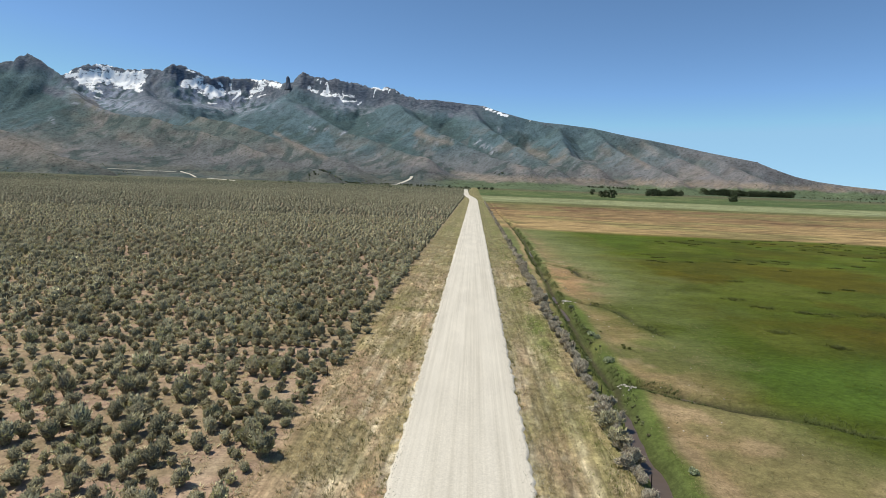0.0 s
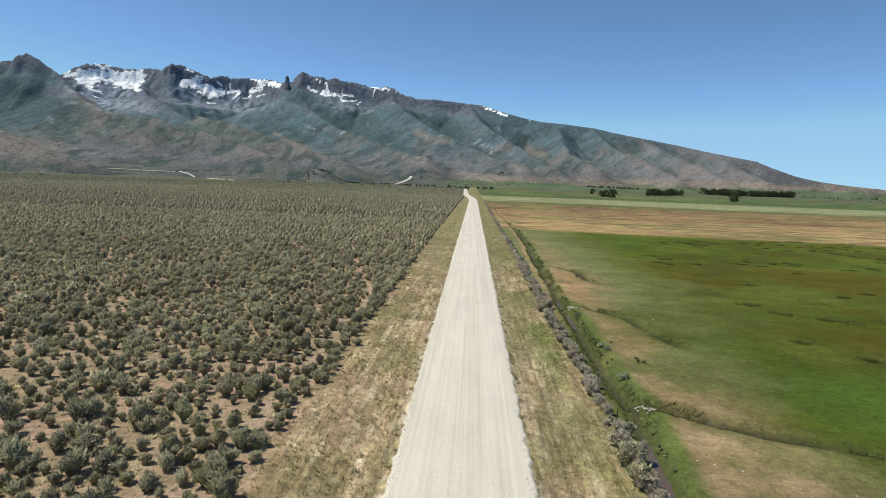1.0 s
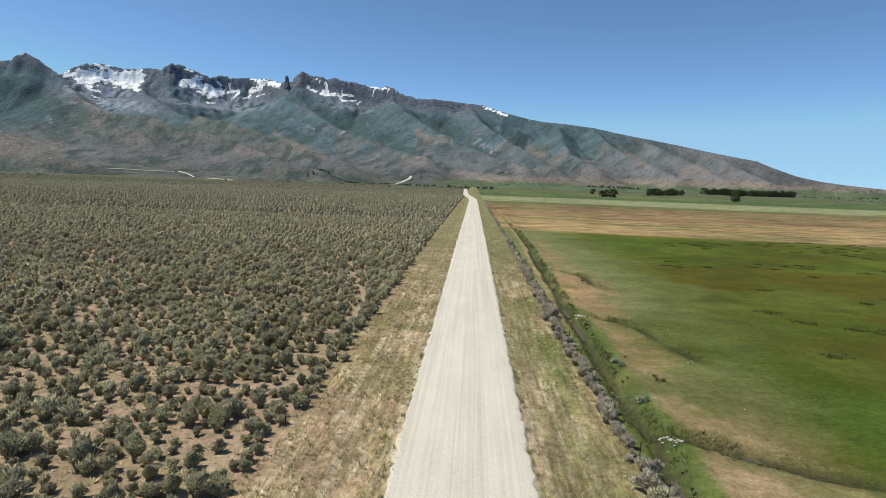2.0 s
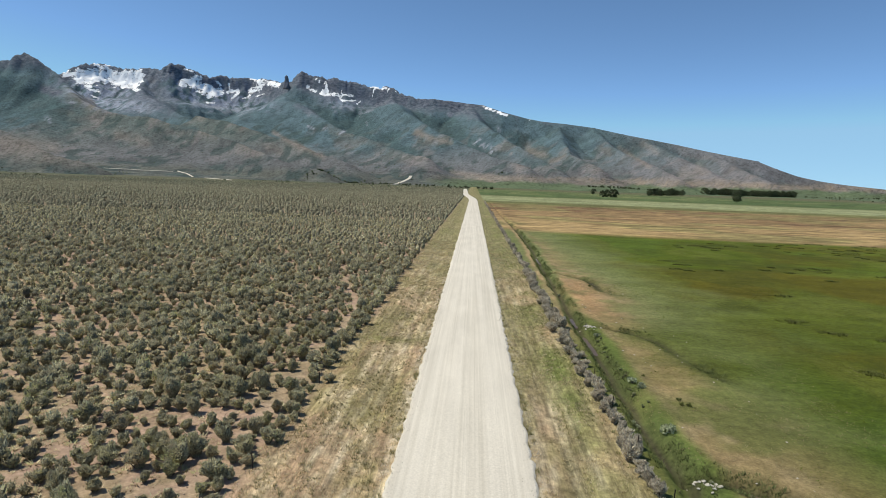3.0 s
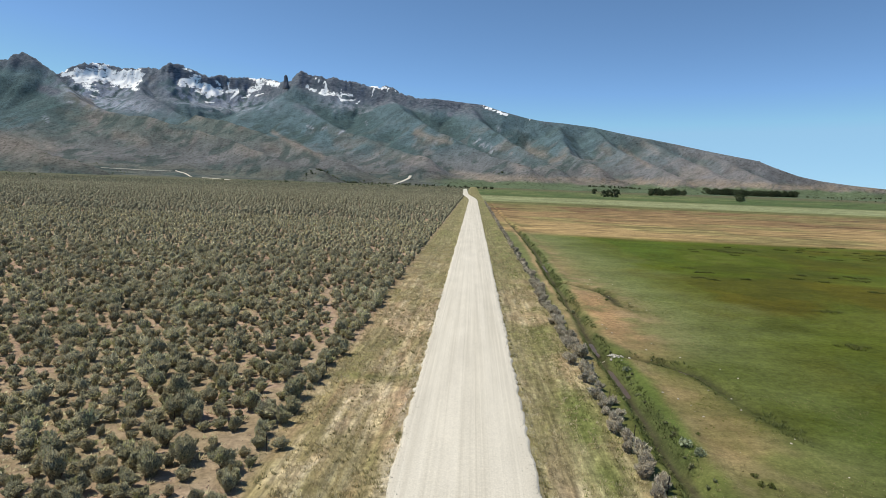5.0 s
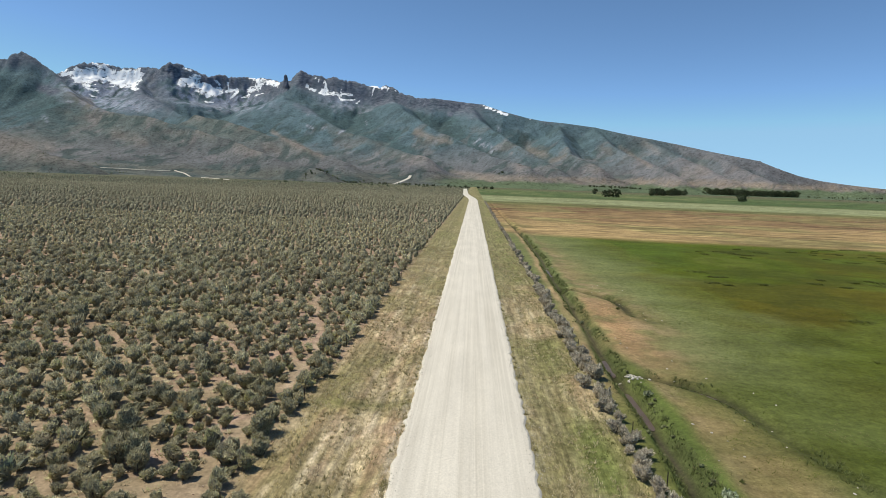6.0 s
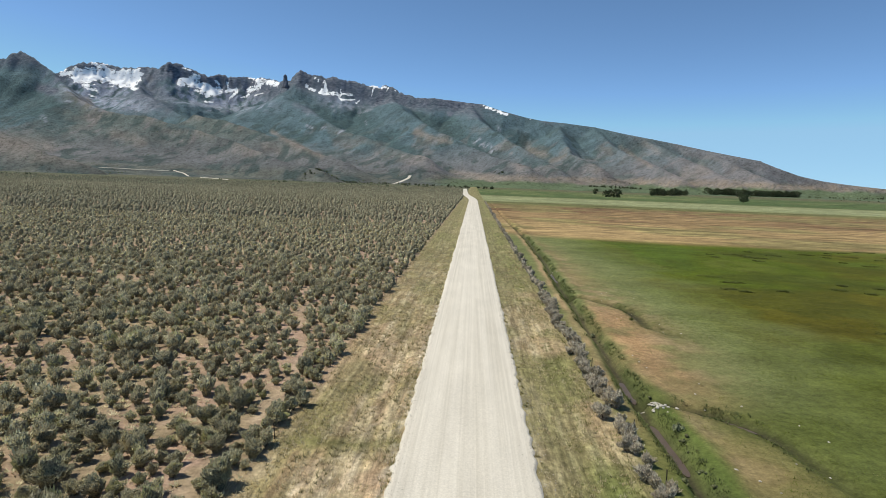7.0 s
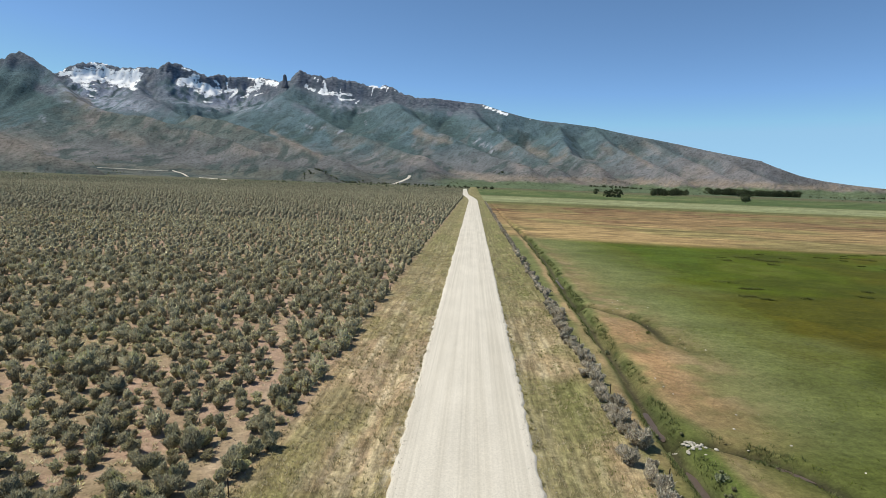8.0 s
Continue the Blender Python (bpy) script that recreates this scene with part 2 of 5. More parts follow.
# ---------------------------------------------------------------- plan of the valley floor
ROAD_HALF = 3.25          # half the road's width
SAGE_EDGE = -9.8          # where the sagebrush begins, left of the road
ROW_X = 8.75              # the line of shrubs along the field's fence
DITCH_Y = np.array([-60, 26, 40, 60, 80, 100, 120, 140, 180, 230, 420, 600], float)
DITCH_X = np.array([8.6, 9.6, 10.6, 10.9, 11.3, 11.9, 12.5, 13.3, 13.8, 13.2, 12.6, 12.0], float)
SIDE_CHANNELS = (
    ((10.9, 40.8), (12.2, 40.6), (13.4, 40.1), (14.6, 39.5), (15.9, 38.8), (18.0, 37.3), (20.7, 36.3), (23.1, 35.2), (26.0, 33.2), (34.0, 29.6)),
    ((11.3, 70.7), (12.8, 70.4), (14.4, 69.8), (15.6, 68.9), (16.8, 67.2), (17.6, 65.0), (18.1, 61.0), (18.7, 57.4), (20.4, 53.0)),
    ((12.2, 105.0), (13.8, 104.1), (16.2, 101.5), (17.7, 98.2), (17.8, 94.9), (17.7, 90.8), (18.9, 88.3), (20.6, 87.0)),
)

STONE_HEAPS = ((11.3, 39.8), (11.8, 69.6))
SAGE_PATH = ((-12.3, 15), (-12.0, 27), (-11.8, 34), (-11.5, 46), (-11.9, 57), (-11.6, 66), (-12.0, 72), (-12.9, 77), (-13.8, 80), (-15.9, 86), (-17.2, 92.5), (-20.5, 104))


def line_distance(x, y, line):
    """Distance from points to a polyline, and how far along it from 0 to 1."""
    best, along = np.full(np.shape(x), 1e9), np.zeros(np.shape(x))
    total = len(line) - 1
    for k in range(total):
        (ax, ay), (bx, by) = line[k][:2], line[k + 1][:2]
        ex, ey = bx - ax, by - ay
        s = np.clip(((x - ax) * ex + (y - ay) * ey) / (ex * ex + ey * ey), 0, 1)
        d = np.hypot(x - ax - s * ex, y - ay - s * ey)
        along = np.where(d < best, (k + s) / total, along)
        best = np.minimum(best, d)
    return best, along


def road_x(y):
    """The road's middle: straight for half a kilometre, then it bears left."""
    y = np.asarray(y, float)
    return -9.0 * ramp(y, 480, 760) - 0.016 * np.maximum(0, y - 700)


def ditch_offset(x, y):
    wob = 0.35 * (fbm(x * 0 + 3.1, y * 0.22, 3, 41) - 0.5) * 2
    return x - np.interp(y, DITCH_Y, DITCH_X) - wob


def ground_z(x, y):
    """Height of the valley floor."""
    x, y = np.asarray(x, float), np.asarray(y, float)
    d = np.hypot(x, y)
    z = 0.35 * (fbm(x * 0.03, y * 0.03, 3, 3) - 0.5) * ramp(np.abs(x), 5, 20)
    z = z + 0.10 * (fbm(x * 0.5, y * 0.5, 3, 5) - 0.5) * ramp(np.abs(x), 4.5, 8)
    z = z + 0.0042 * np.maximum(0, d - 900)
    # shallow swales beside the road
    z = z - 0.22 * np.exp(-((np.abs(x - road_x(y)) - 5.6) / 1.2) ** 2)
    off = ditch_offset(x, y)
    fade = ramp(-y, -520, -300)
    z = z - 0.60 * np.exp(-(np.abs(off) / (0.55 + 0.25 * ramp(-y, -40, -34))) ** 3) * fade
    z = z + 0.16 * np.exp(-((off - 1.7) / 0.8) ** 2) * fade
    for line in SIDE_CHANNELS:
        q, s = line_distance(x, y, line)
        z = z - (0.58 - 0.54 * s * s) * np.exp(-(q / (0.55 + 0.25 * fbm(x * 0.6, y * 0.6, 2, 8))) ** 3)
    for hx_, hy_ in STONE_HEAPS:
        heap = np.exp(-(((x - hx_) / 0.75) ** 2 + ((y - hy_) / 0.8) ** 2) ** 2)
        z = z * (1 - heap) + 0.16 * heap
    return z


def ground_tint(x, y):
    """What covers the ground: bare soil, dry verge, meadow, ditch banks."""
    d = np.hypot(x, y)
    n1, n2 = fbm(x * 0.9, y * 0.9, 4, 11), fbm(x * 0.12, y * 0.12, 4, 12)
    n3, n4 = fbm(x * 0.02, y * 0.02, 4, 13), fbm(x * 1.6, y * 0.16, 3, 14)
    # sagebrush flat: pinkish soil, litter, then shrubs too far to tell apart
    c = np.empty((*x.shape, 3))
    c[:] = (0.43, 0.305, 0.225)
    c = blend(c, (0.34, 0.25, 0.165), ramp(n1, 0.42, 0.62) * 0.8)
    c = blend(c, (0.33, 0.27, 0.165), ramp(n2 + 0.3 * (n1 - 0.5), 0.44, 0.60) * 0.6)
    c = blend(c, (0.150, 0.140, 0.088), ramp(d, 330, 560))
    c = blend(c, (0.105, 0.118, 0.068), ramp(d, 600, 900) * (0.35 + 0.5 * ramp(n3, 0.4, 0.6)))
    track, _ = line_distance(x, y, SAGE_PATH)
    c = blend(c, (0.50, 0.39, 0.27), np.exp(-((track + 0.5 * (n1 - 0.5)) / 0.4) ** 2) * 0.6 * ramp(fbm(x * 0.3, y * 0.3, 2, 29), 0.35, 0.55))
    # verges
    grey = np.empty_like(c)
    grey[:] = (0.43, 0.32, 0.20)
    grey = blend(grey, (0.31, 0.265, 0.125), ramp(n2 + 0.3 * (n1 - 0.5), 0.44, 0.6) * 0.85)
    grey = blend(grey, (0.58, 0.48, 0.31), ramp(n4 + 0.6 * (n1 - 0.5), 0.53, 0.68) * 0.7)
    grey = blend(grey, (0.37, 0.25, 0.155), ramp(fbm(x * 1.8, y * 0.25, 3, 15), 0.50, 0.64) * 0.55)
    grey = blend(grey, (0.36, 0.262, 0.165), np.exp(-((x - 5.2) / 1.9) ** 4) * (1 - ramp(y, 45, 62)) * (0.3 + 0.7 * ramp(fbm(x * 1.1, y * 0.22, 3, 17), 0.40, 0.56)) * 0.85)
    for lane, half in ((-5.3, 0.16), (-7.3, 0.14), (6.45, 0.13), (-6.2, 0.10), (4.3, 0.12), (5.4, 0.16)):
        here = x - lane - 0.5 * (fbm(y * 0.06, x * 0 + lane, 2, 24) - 0.5)
        grey = blend(grey, (0.62, 0.53, 0.37), np.exp(-(here / (1.5 * half)) ** 2) * ramp(fbm(x * 1.6, y * 0.45, 4, 25), 0.40, 0.58) * 0.9)
    grey = blend(grey, (0.17, 0.17, 0.06), np.exp(-((y - 63.2 - 0.12 * x) / 0.8) ** 2) * (x < 0) * 0.75)
    spill = np.exp(-((np.abs(x - road_x(y)) - ROAD_HALF) / 0.55) ** 2)
    grey = blend(grey, (0.60, 0.54, 0.42), spill * ramp(fbm(x * 2.5, y * 1.6, 3, 26), 0.36, 0.58))
    grey = blend(grey, (0.255, 0.228, 0.110), (x > 0) * (0.30 + 0.50 * ramp(n2, 0.40, 0.58)) * (0.12 + 0.88 * ramp(y + 5 * (x - 5.5), 34, 58)))
    grey = blend(grey, (0.60, 0.50, 0.345), np.exp(-((x - 6.35 - 0.25 * np.sin(y * 0.21)) / 0.16) ** 2) * (1 - ramp(y, 50, 58)) * (0.45 + 0.5 * ramp(n1, 0.40, 0.55)))
    grey = blend(grey, (0.195, 0.185, 0.075), ramp(fbm(x * 0.35, y * 0.14, 3, 27), 0.50, 0.62) * 0.55 * ramp(x + 10, 0, 1.5))
    far = ramp(y, 60, 150)
    grey = blend(grey, (0.21, 0.20, 0.09), far * 0.75)
    wander = 0.7 * (fbm(x * 0.4, y * 0.4, 3, 21) - 0.5)
    verge = ramp(x + wander, SAGE_EDGE - 0.7, SAGE_EDGE + 0.7)
    c = blend(c, (0, 0, 0), verge) + grey * verge[..., None]
    # lush strip beside the shrub row
    strip = np.exp(-((x - 6.8) / 1.1) ** 2) * (0.35 * ramp(n2, 0.40, 0.6) + 0.8 * ramp(y, 38, 47) * (1 - ramp(y, 56, 68)))
    c = blend(c, (0.135, 0.165, 0.045), np.clip(strip, 0, 1) * 0.85)
    # meadow
    lush = np.empty_like(c)
    lush[:] = (0.086, 0.117, 0.013)
    n1 = fbm(x * 0.42, y * 0.42, 3, 16)
    lush = blend(lush, (0.104, 0.098, 0.013), ramp(n3 + 0.25 * (n2 - 0.5), 0.42, 0.58))
    lush = lush * (0.76 + 0.22 * ramp(y, 66, 110))[..., None]
    lush = blend(lush, (0.084, 0.135, 0.028), ramp(fbm(x * 0.05, y * 0.05, 3, 31), 0.52, 0.66) * 0.5)
    lush = blend(lush, (0.062, 0.072, 0.012), ramp(fbm(x * 0.10, y * 0.055, 4, 32), 0.54, 0.66) * ramp(x, 20, 34) * 0.6)
    lush = blend(lush, (0.135, 0.155, 0.040), ramp(fbm(x * 0.13, y * 0.07, 4, 33), 0.56, 0.68) * 0.45)
    lush = blend(lush, (0.070, 0.128, 0.026), np.exp(-((y - 43 - 0.1 * (x - 25) + 6 * (n3 - 0.5)) / 7) ** 4) * ramp(x, 17, 23) * 0.7)
    lush = blend(lush, (0.100, 0.086, 0.014), np.exp(-((y - 62 + 10 * (n3 - 0.5)) / 9) ** 2) * ramp(x, 22, 30) * (0.35 + 0.4 * ramp(n2, 0.4, 0.6)))
    off = ditch_offset(x, y)
    edge = x - np.interp(y, [0, 26, 34, 46, 56, 66, 75, 85, 100, 112, 135, 180], [22, 19.5, 17, 17, 16, 15, 16, 18.5, 18, 16.5, 17, 15])
    lush = lush * np.array((0.99, 0.975, 0.70))
    tan = 1 - ramp(edge + 7 * (n2 - 0.5) + 2.5 * (n1 - 0.5), -4.0, 5.5)
    pale = (1 - ramp((edge + 14 * (n2 - 0.5) + 8 * (n3 - 0.5)) * (2.8 - 1.8 * ramp(y, 54, 66)), 2, 20)) * 0.85
    lush = blend(lush, (0.138, 0.162, 0.050), pale)
    lush = blend(lush, (0.190, 0.205, 0.088), pale * ramp(y, 66, 78) * (1 - 0.5 * ramp(x, 20, 28)) * 0.75)
    tan = tan * (1 - 0.5 * np.exp(-((y - 55) / 10) ** 4)) * ramp(off + 1.2 * (n1 - 0.5), 0.8, 2.4)
    lush = blend(lush, (0.315, 0.225, 0.115), tan * (0.22 + 0.75 * ramp(n2 + 0.5 * (n1 - 0.5), 0.36, 0.60)))
    lush = blend(lush, (0.37, 0.285, 0.17), tan * ramp(n1, 0.52, 0.7) * 0.6)
    rust = np.exp(-((x - 14.4 - 5 * (n2 - 0.5)) / 2.4) ** 2) * (np.exp(-((y - 86) / 13) ** 4) + 0.3 * np.exp(-((y - 58) / 8) ** 4))
    lush = blend(lush, (0.42, 0.265, 0.135), rust * (0.35 + 0.55 * ramp(n1, 0.35, 0.6)))
    lush = blend(lush, (0.375, 0.275, 0.155), tan * (1 - ramp(y, 36, 46)) * (0.3 + 0.4 * ramp(n1, 0.4, 0.6)))
    # mown and dry bands across the far field
    w = y + 22 * (fbm(x * 0.012, y * 0.02, 3, 51) - 0.5) + 0.12 * (x - 20)
    band = ramp(w, 178, 192)
    rough = fbm(x * 0.028, y * 0.035, 4, 52)
    dry = np.empty_like(c)
    dry[:] = (0.345, 0.245, 0.115)
    dry = blend(dry, (0.19, 0.115, 0.062), (0.35 + 0.65 * ramp(rough + 0.4 * (n3 - 0.5), 0.42, 0.54)) * ramp(w, 225, 300) * (1 - ramp(w, 420, 470)))
    dry = blend(dry, (0.27, 0.25, 0.10), ramp(rough, 0.52, 0.62) * 0.55)
    dry = blend(dry, (0.12, 0.135, 0.05), ramp(w, 400, 470) * 0.9)
    dry = blend(dry, (0.265, 0.285, 0.145), ramp(w, 480, 520) * (1 - ramp(w, 690, 760)))
    dry = blend(dry, (0.085, 0.125, 0.045), ramp(w, 700, 780))
    dry = blend(dry, (0.20, 0.22, 0.09), ramp(w, 780, 1000) * ramp(rough, 0.48, 0.6) * 0.7)
    dry = blend(dry, (0.13, 0.125, 0.07), ramp(w, 1100, 1600))
    field = blend(lush, (0, 0, 0), band) + dry * band[..., None]
    inside = ramp(x + wander, ROW_X - 0.5, ROW_X + 0.6)
    c = blend(c, (0, 0, 0), inside) + field * inside[..., None]
    # between shrubs and ditch: trodden tan strip, then rank grass at the water
    near = ramp(-y, -320, -180) * inside
    c = blend(c, (0.385, 0.272, 0.150), np.exp(-((off + 1.25) / 0.55) ** 2) * near * (0.45 + 0.45 * ramp(n2, 0.4, 0.55)) * (0.12 + 0.88 * ramp(y, 60, 70)))
    c = blend(c, (0.135, 0.150, 0.045), np.exp(-((off + 1.0) / 0.7) ** 2) * near * (1 - ramp(y, 58, 68)) * 0.7)
    c = blend(c, (0.115, 0.158, 0.036), np.exp(-((off - 1.35) / 0.55) ** 2) * near * (1 - ramp(y, 66, 80)) * (0.45 + 0.45 * ramp(n2, 0.38, 0.54)))
    c = blend(c, (0.110, 0.150, 0.042), np.exp(-((off - 0.6) / 0.7) ** 2) * near * (1 - ramp(y, 50, 75)) * ramp(n2, 0.36, 0.5))
    c = blend(c, (0.085, 0.105, 0.036), np.exp(-((off - 0.5) / 0.5) ** 2) * near * (0.35 + 0.65 * ramp(n1 + n2 - 0.5, 0.38, 0.6)))
    c = blend(c, (0.115, 0.150, 0.035), np.exp(-((off + 0.6) / 0.3) ** 2) * near * ramp(n2, 0.42, 0.55) * 0.8)
    c = blend(c, (0.062, 0.052, 0.038), np.exp(-(off / 0.27) ** 2) * near * 0.9)
    for line in SIDE_CHANNELS:
        q, s = line_distance(x, y, line)
        # dark bank grass, with the banks' shade put into its colour
        c = blend(c, (0.062, 0.080, 0.025), np.exp(-(q / (0.62 + s * 0.6)) ** 2) * (0.95 - 0.75 * s * s))
        c = blend(c, (0.050, 0.044, 0.028), np.exp(-(q / 0.42) ** 4) * (1 - ramp(s, 0.45, 0.85)) * 0.9)
    return np.concatenate([np.clip(0.87 * c, 0.008, 1), (inside * (0.35 + 0.65 * band) - verge * (1 - inside))[..., None]], -1)


def graded(lo, hi, step, low_end, high_end, growth):
    """Grid lines: even from lo to hi, then ever wider out to the ends."""
    mid = list(np.arange(lo, hi + step / 2, step))
    up, s = [mid[-1]], step
    while up[-1] < high_end:
        s *= growth
        up.append(up[-1] + s)
    down, s = [mid[0]], step
    while down[-1] > low_end:
        s *= growth
        down.append(down[-1] - s)
    return np.array(down[:0:-1] + mid + up[1:])


def grid_object(name, x, y, z, mat, tint=None, smooth=True, rock=None):
    """A sheet from arrays of rows and columns."""
    rows, cols = x.shape
    me = bpy.data.meshes.new(name)
    me.vertices.add(rows * cols)
    me.vertices.foreach_set("co", np.stack([x, y, z], -1).astype(np.float32).ravel())
    k = np.arange(rows * cols).reshape(rows, cols)
    quads = np.stack([k[:-1, :-1], k[:-1, 1:], k[1:, 1:], k[1:, :-1]], -1).reshape(-1, 4)
    me.loops.add(quads.size)
    me.loops.foreach_set("vertex_index", quads.ravel().astype(np.int32))
    me.polygons.add(len(quads))
    me.polygons.foreach_set("loop_start", np.arange(0, quads.size, 4, dtype=np.int32))
    me.polygons.foreach_set("use_smooth", np.full(len(quads), smooth))
    me.update(calc_edges=True)
    if tint is not None:
        at = me.color_attributes.new("tint", "FLOAT_COLOR", "POINT")
        at.data.foreach_set("color", (tint if tint.shape[2] == 4 else np.concatenate([tint, np.zeros((*tint.shape[:2], 1))], -1)).astype(np.float32).ravel())
    if rock is not None:
        me.attributes.new("rock", "FLOAT", "POINT").data.foreach_set("value", rock.astype(np.float32).ravel())
    me.materials.append(mat)
    return new(name, me)


gx = graded(-10.5, 40, 0.31, -4800, 4800, 1.085)
gy = graded(14, 130, 0.5, -1500, 4800, 1.045)
GX, GY = np.meshgrid(gx, gy)
tagged(grid_object("ground", GX, GY, ground_z(GX, GY), MAT_GROUND, ground_tint(GX, GY)),
       "flat valley floor of bare soil, dry verges and green meadow", "ground", kind="structure")

# ---------------------------------------------------------------- the road
ry = np.concatenate([np.arange(-60, 140, 0.5), np.arange(140, 500, 4), np.arange(500, 1250, 12)])
ru = np.concatenate([[-1.12, -1.04], np.linspace(-1, 1, 25), [1.04, 1.12]])
RU, RY = np.meshgrid(ru, ry)
ragged = 0.21 * (fbm(RU * 0 + np.sign(RU) * 7, RY * 2.5, 4, 61) - 0.5) * 2 * ramp(np.abs(RU), 0.8, 1.0)
RX = road_x(RY) + RU * ROAD_HALF + ragged
RZ = 0.10 + 0.06 * (1 - RU ** 2) + 0.07 * np.exp(-((np.abs(RU) - 0.97) / 0.05) ** 2) * fbm(RX * 2, RY * 2, 3, 62)
RZ = RZ + 0.02 * (fbm(RX * 3, RY * 0.05, 3, 63) - 0.5)
RZ = np.where(np.abs(RU) > 1.05, -0.4, RZ) + np.where(RY > 400, (RY - 400) * 0.0004, 0) + 0.0042 * np.maximum(0, np.hypot(RX, RY) - 900)
tagged(grid_object("road", RX, RY, RZ, MAT_ROAD), "straight pale gravel road with wheel tracks and loose edges", "road", kind="structure")

# ---------------------------------------------------------------- the mountains: crest lines in metres
LEFT_SUMMIT = ((-2266, 2399, 404), (-2196, 2463, 437), (-2136, 2516, 474), (-2060, 2514, 485), (-2015, 2486, 499), (-1993, 2504, 509), (-1934, 2487, 492), (-1853, 2485, 436), (-1725, 2393, 366))
LEFT_SPUR = ((-1725, 2393, 366), (-1586, 2247, 301), (-1381, 2144, 242), (-1096, 2022, 199), (-826, 1876, 133), (-578, 1705, 67), (-412, 1598, 43))
LEFT_FOOT = ((-1429, 1539, 151), (-1267, 1482, 115), (-1159, 1442, 86), (-1021, 1359, 57), (-879, 1337, 28))
SNOW_WALL = ((-2534, 3350, 543), (-2477, 3392, 578), (-2393, 3452, 645), (-2339, 3488, 660), (-2269, 3534, 651), (-2152, 3549, 639), (-2018, 3569, 650), (-1923, 3507, 627))
BUTTRESS = ((-2018, 3569, 650), (-1922, 3278, 546), (-1749, 3032, 434), (-1501, 2826, 323), (-1278, 2603, 254))
SECOND_SUMMIT = ((-1910, 3457, 612), (-1859, 3429, 650), (-1837, 3440, 670), (-1804, 3458, 658), (-1729, 3496, 634), (-1643, 3537, 603), (-1604, 3610, 624), (-1543, 3636, 616), (-1433, 3681, 627), (-1302, 3623, 610), (-1179, 3507, 576), (-1080, 3382, 564))
MIDDLE_SPUR = ((-1110, 3372, 549), (-1044, 3078, 445), (-847, 2878, 366), (-616, 2577, 244), (-361, 2271, 152), (-159, 1994, 98))
TAN_SPUR = ((-1169, 2434, 268), (-948, 2259, 220), (-725, 2077, 164), (-554, 1922, 111), (-384, 1759, 66))
MAIN_RIDGE = ((-1074, 3384, 568), (-1035, 3343, 597), (-996, 3303, 606), (-954, 3315, 588), (-794, 3306, 575), (-638, 3340, 544), (-496, 3313, 537), (-416, 3274, 495), (-331, 3233, 467), (-234, 3191, 464), (-78, 3199, 448), (30, 3150, 433), (135, 3097, 394), (255, 3089, 364), (338, 3031, 343), (445, 2967, 328), (582, 2943, 311), (704, 2865, 277), (817, 2783, 248), (937, 2745, 223), (1033, 2656, 193), (1120, 2566, 167), (1195, 2532, 151), (1258, 2501, 121), (1333, 2463, 90), (1403, 2423, 72), (1485, 2374, 59), (1633, 2275, 41), (1829, 2120, 29))
SPUR_A = ((-479, 3265, 505), (-370, 2927, 372), (-259, 2688, 286), (-100, 2398, 197), (59, 2149, 122), (182, 1891, 74))
SPUR_B = ((-46, 3150, 431), (17, 2900, 325), (129, 2547, 210), (236, 2238, 118), (294, 2029, 76))
SPUR_C = ((418, 2971, 319), (404, 2670, 229), (392, 2418, 159), (446, 2103, 83))
SPUR_D = ((579, 2923, 303), (613, 2630, 207), (669, 2253, 112), (687, 1932, 50))
SPUR_E = ((793, 2789, 245), (837, 2514, 174), (856, 2188, 99), (841, 1870, 41))
SPUR_F = ((1033, 2656, 188), (1021, 2282, 107), (993, 1963, 46))
HIGH = (LEFT_SUMMIT, SNOW_WALL, SECOND_SUMMIT, MAIN_RIDGE)
LOW = (LEFT_SPUR, LEFT_FOOT, BUTTRESS, MIDDLE_SPUR, TAN_SPUR, SPUR_A, SPUR_B, SPUR_C, SPUR_D, SPUR_E, SPUR_F)


def crest_field(x, y, line, steep):
    """Height of a crest's flanks, which grow flatter downhill."""
    best = np.full(x.shape, -50.0)
    for (ax, ay, az), (bx, by, bz) in zip(line, line[1:]):
        ex, ey = bx - ax, by - ay
        s = np.clip(((x - ax) * ex + (y - ay) * ey) / (ex * ex + ey * ey), 0, 1)
        q = np.hypot(x - ax - s * ex, y - ay - s * ey)
        top = az + s * (bz - az) + 20
        q = np.maximum(q - 7, 0)
        best = np.maximum(best, top * np.exp(-steep * q / top) - 20)
    return best


def bent(x, y):
    """Places shifted a little, so that spurs wander."""
    return x + 45 * (fbm(x * 0.004, y * 0.004, 4, 71) - 0.5), y + 45 * (fbm(x * 0.004, y * 0.004, 4, 72) - 0.5)


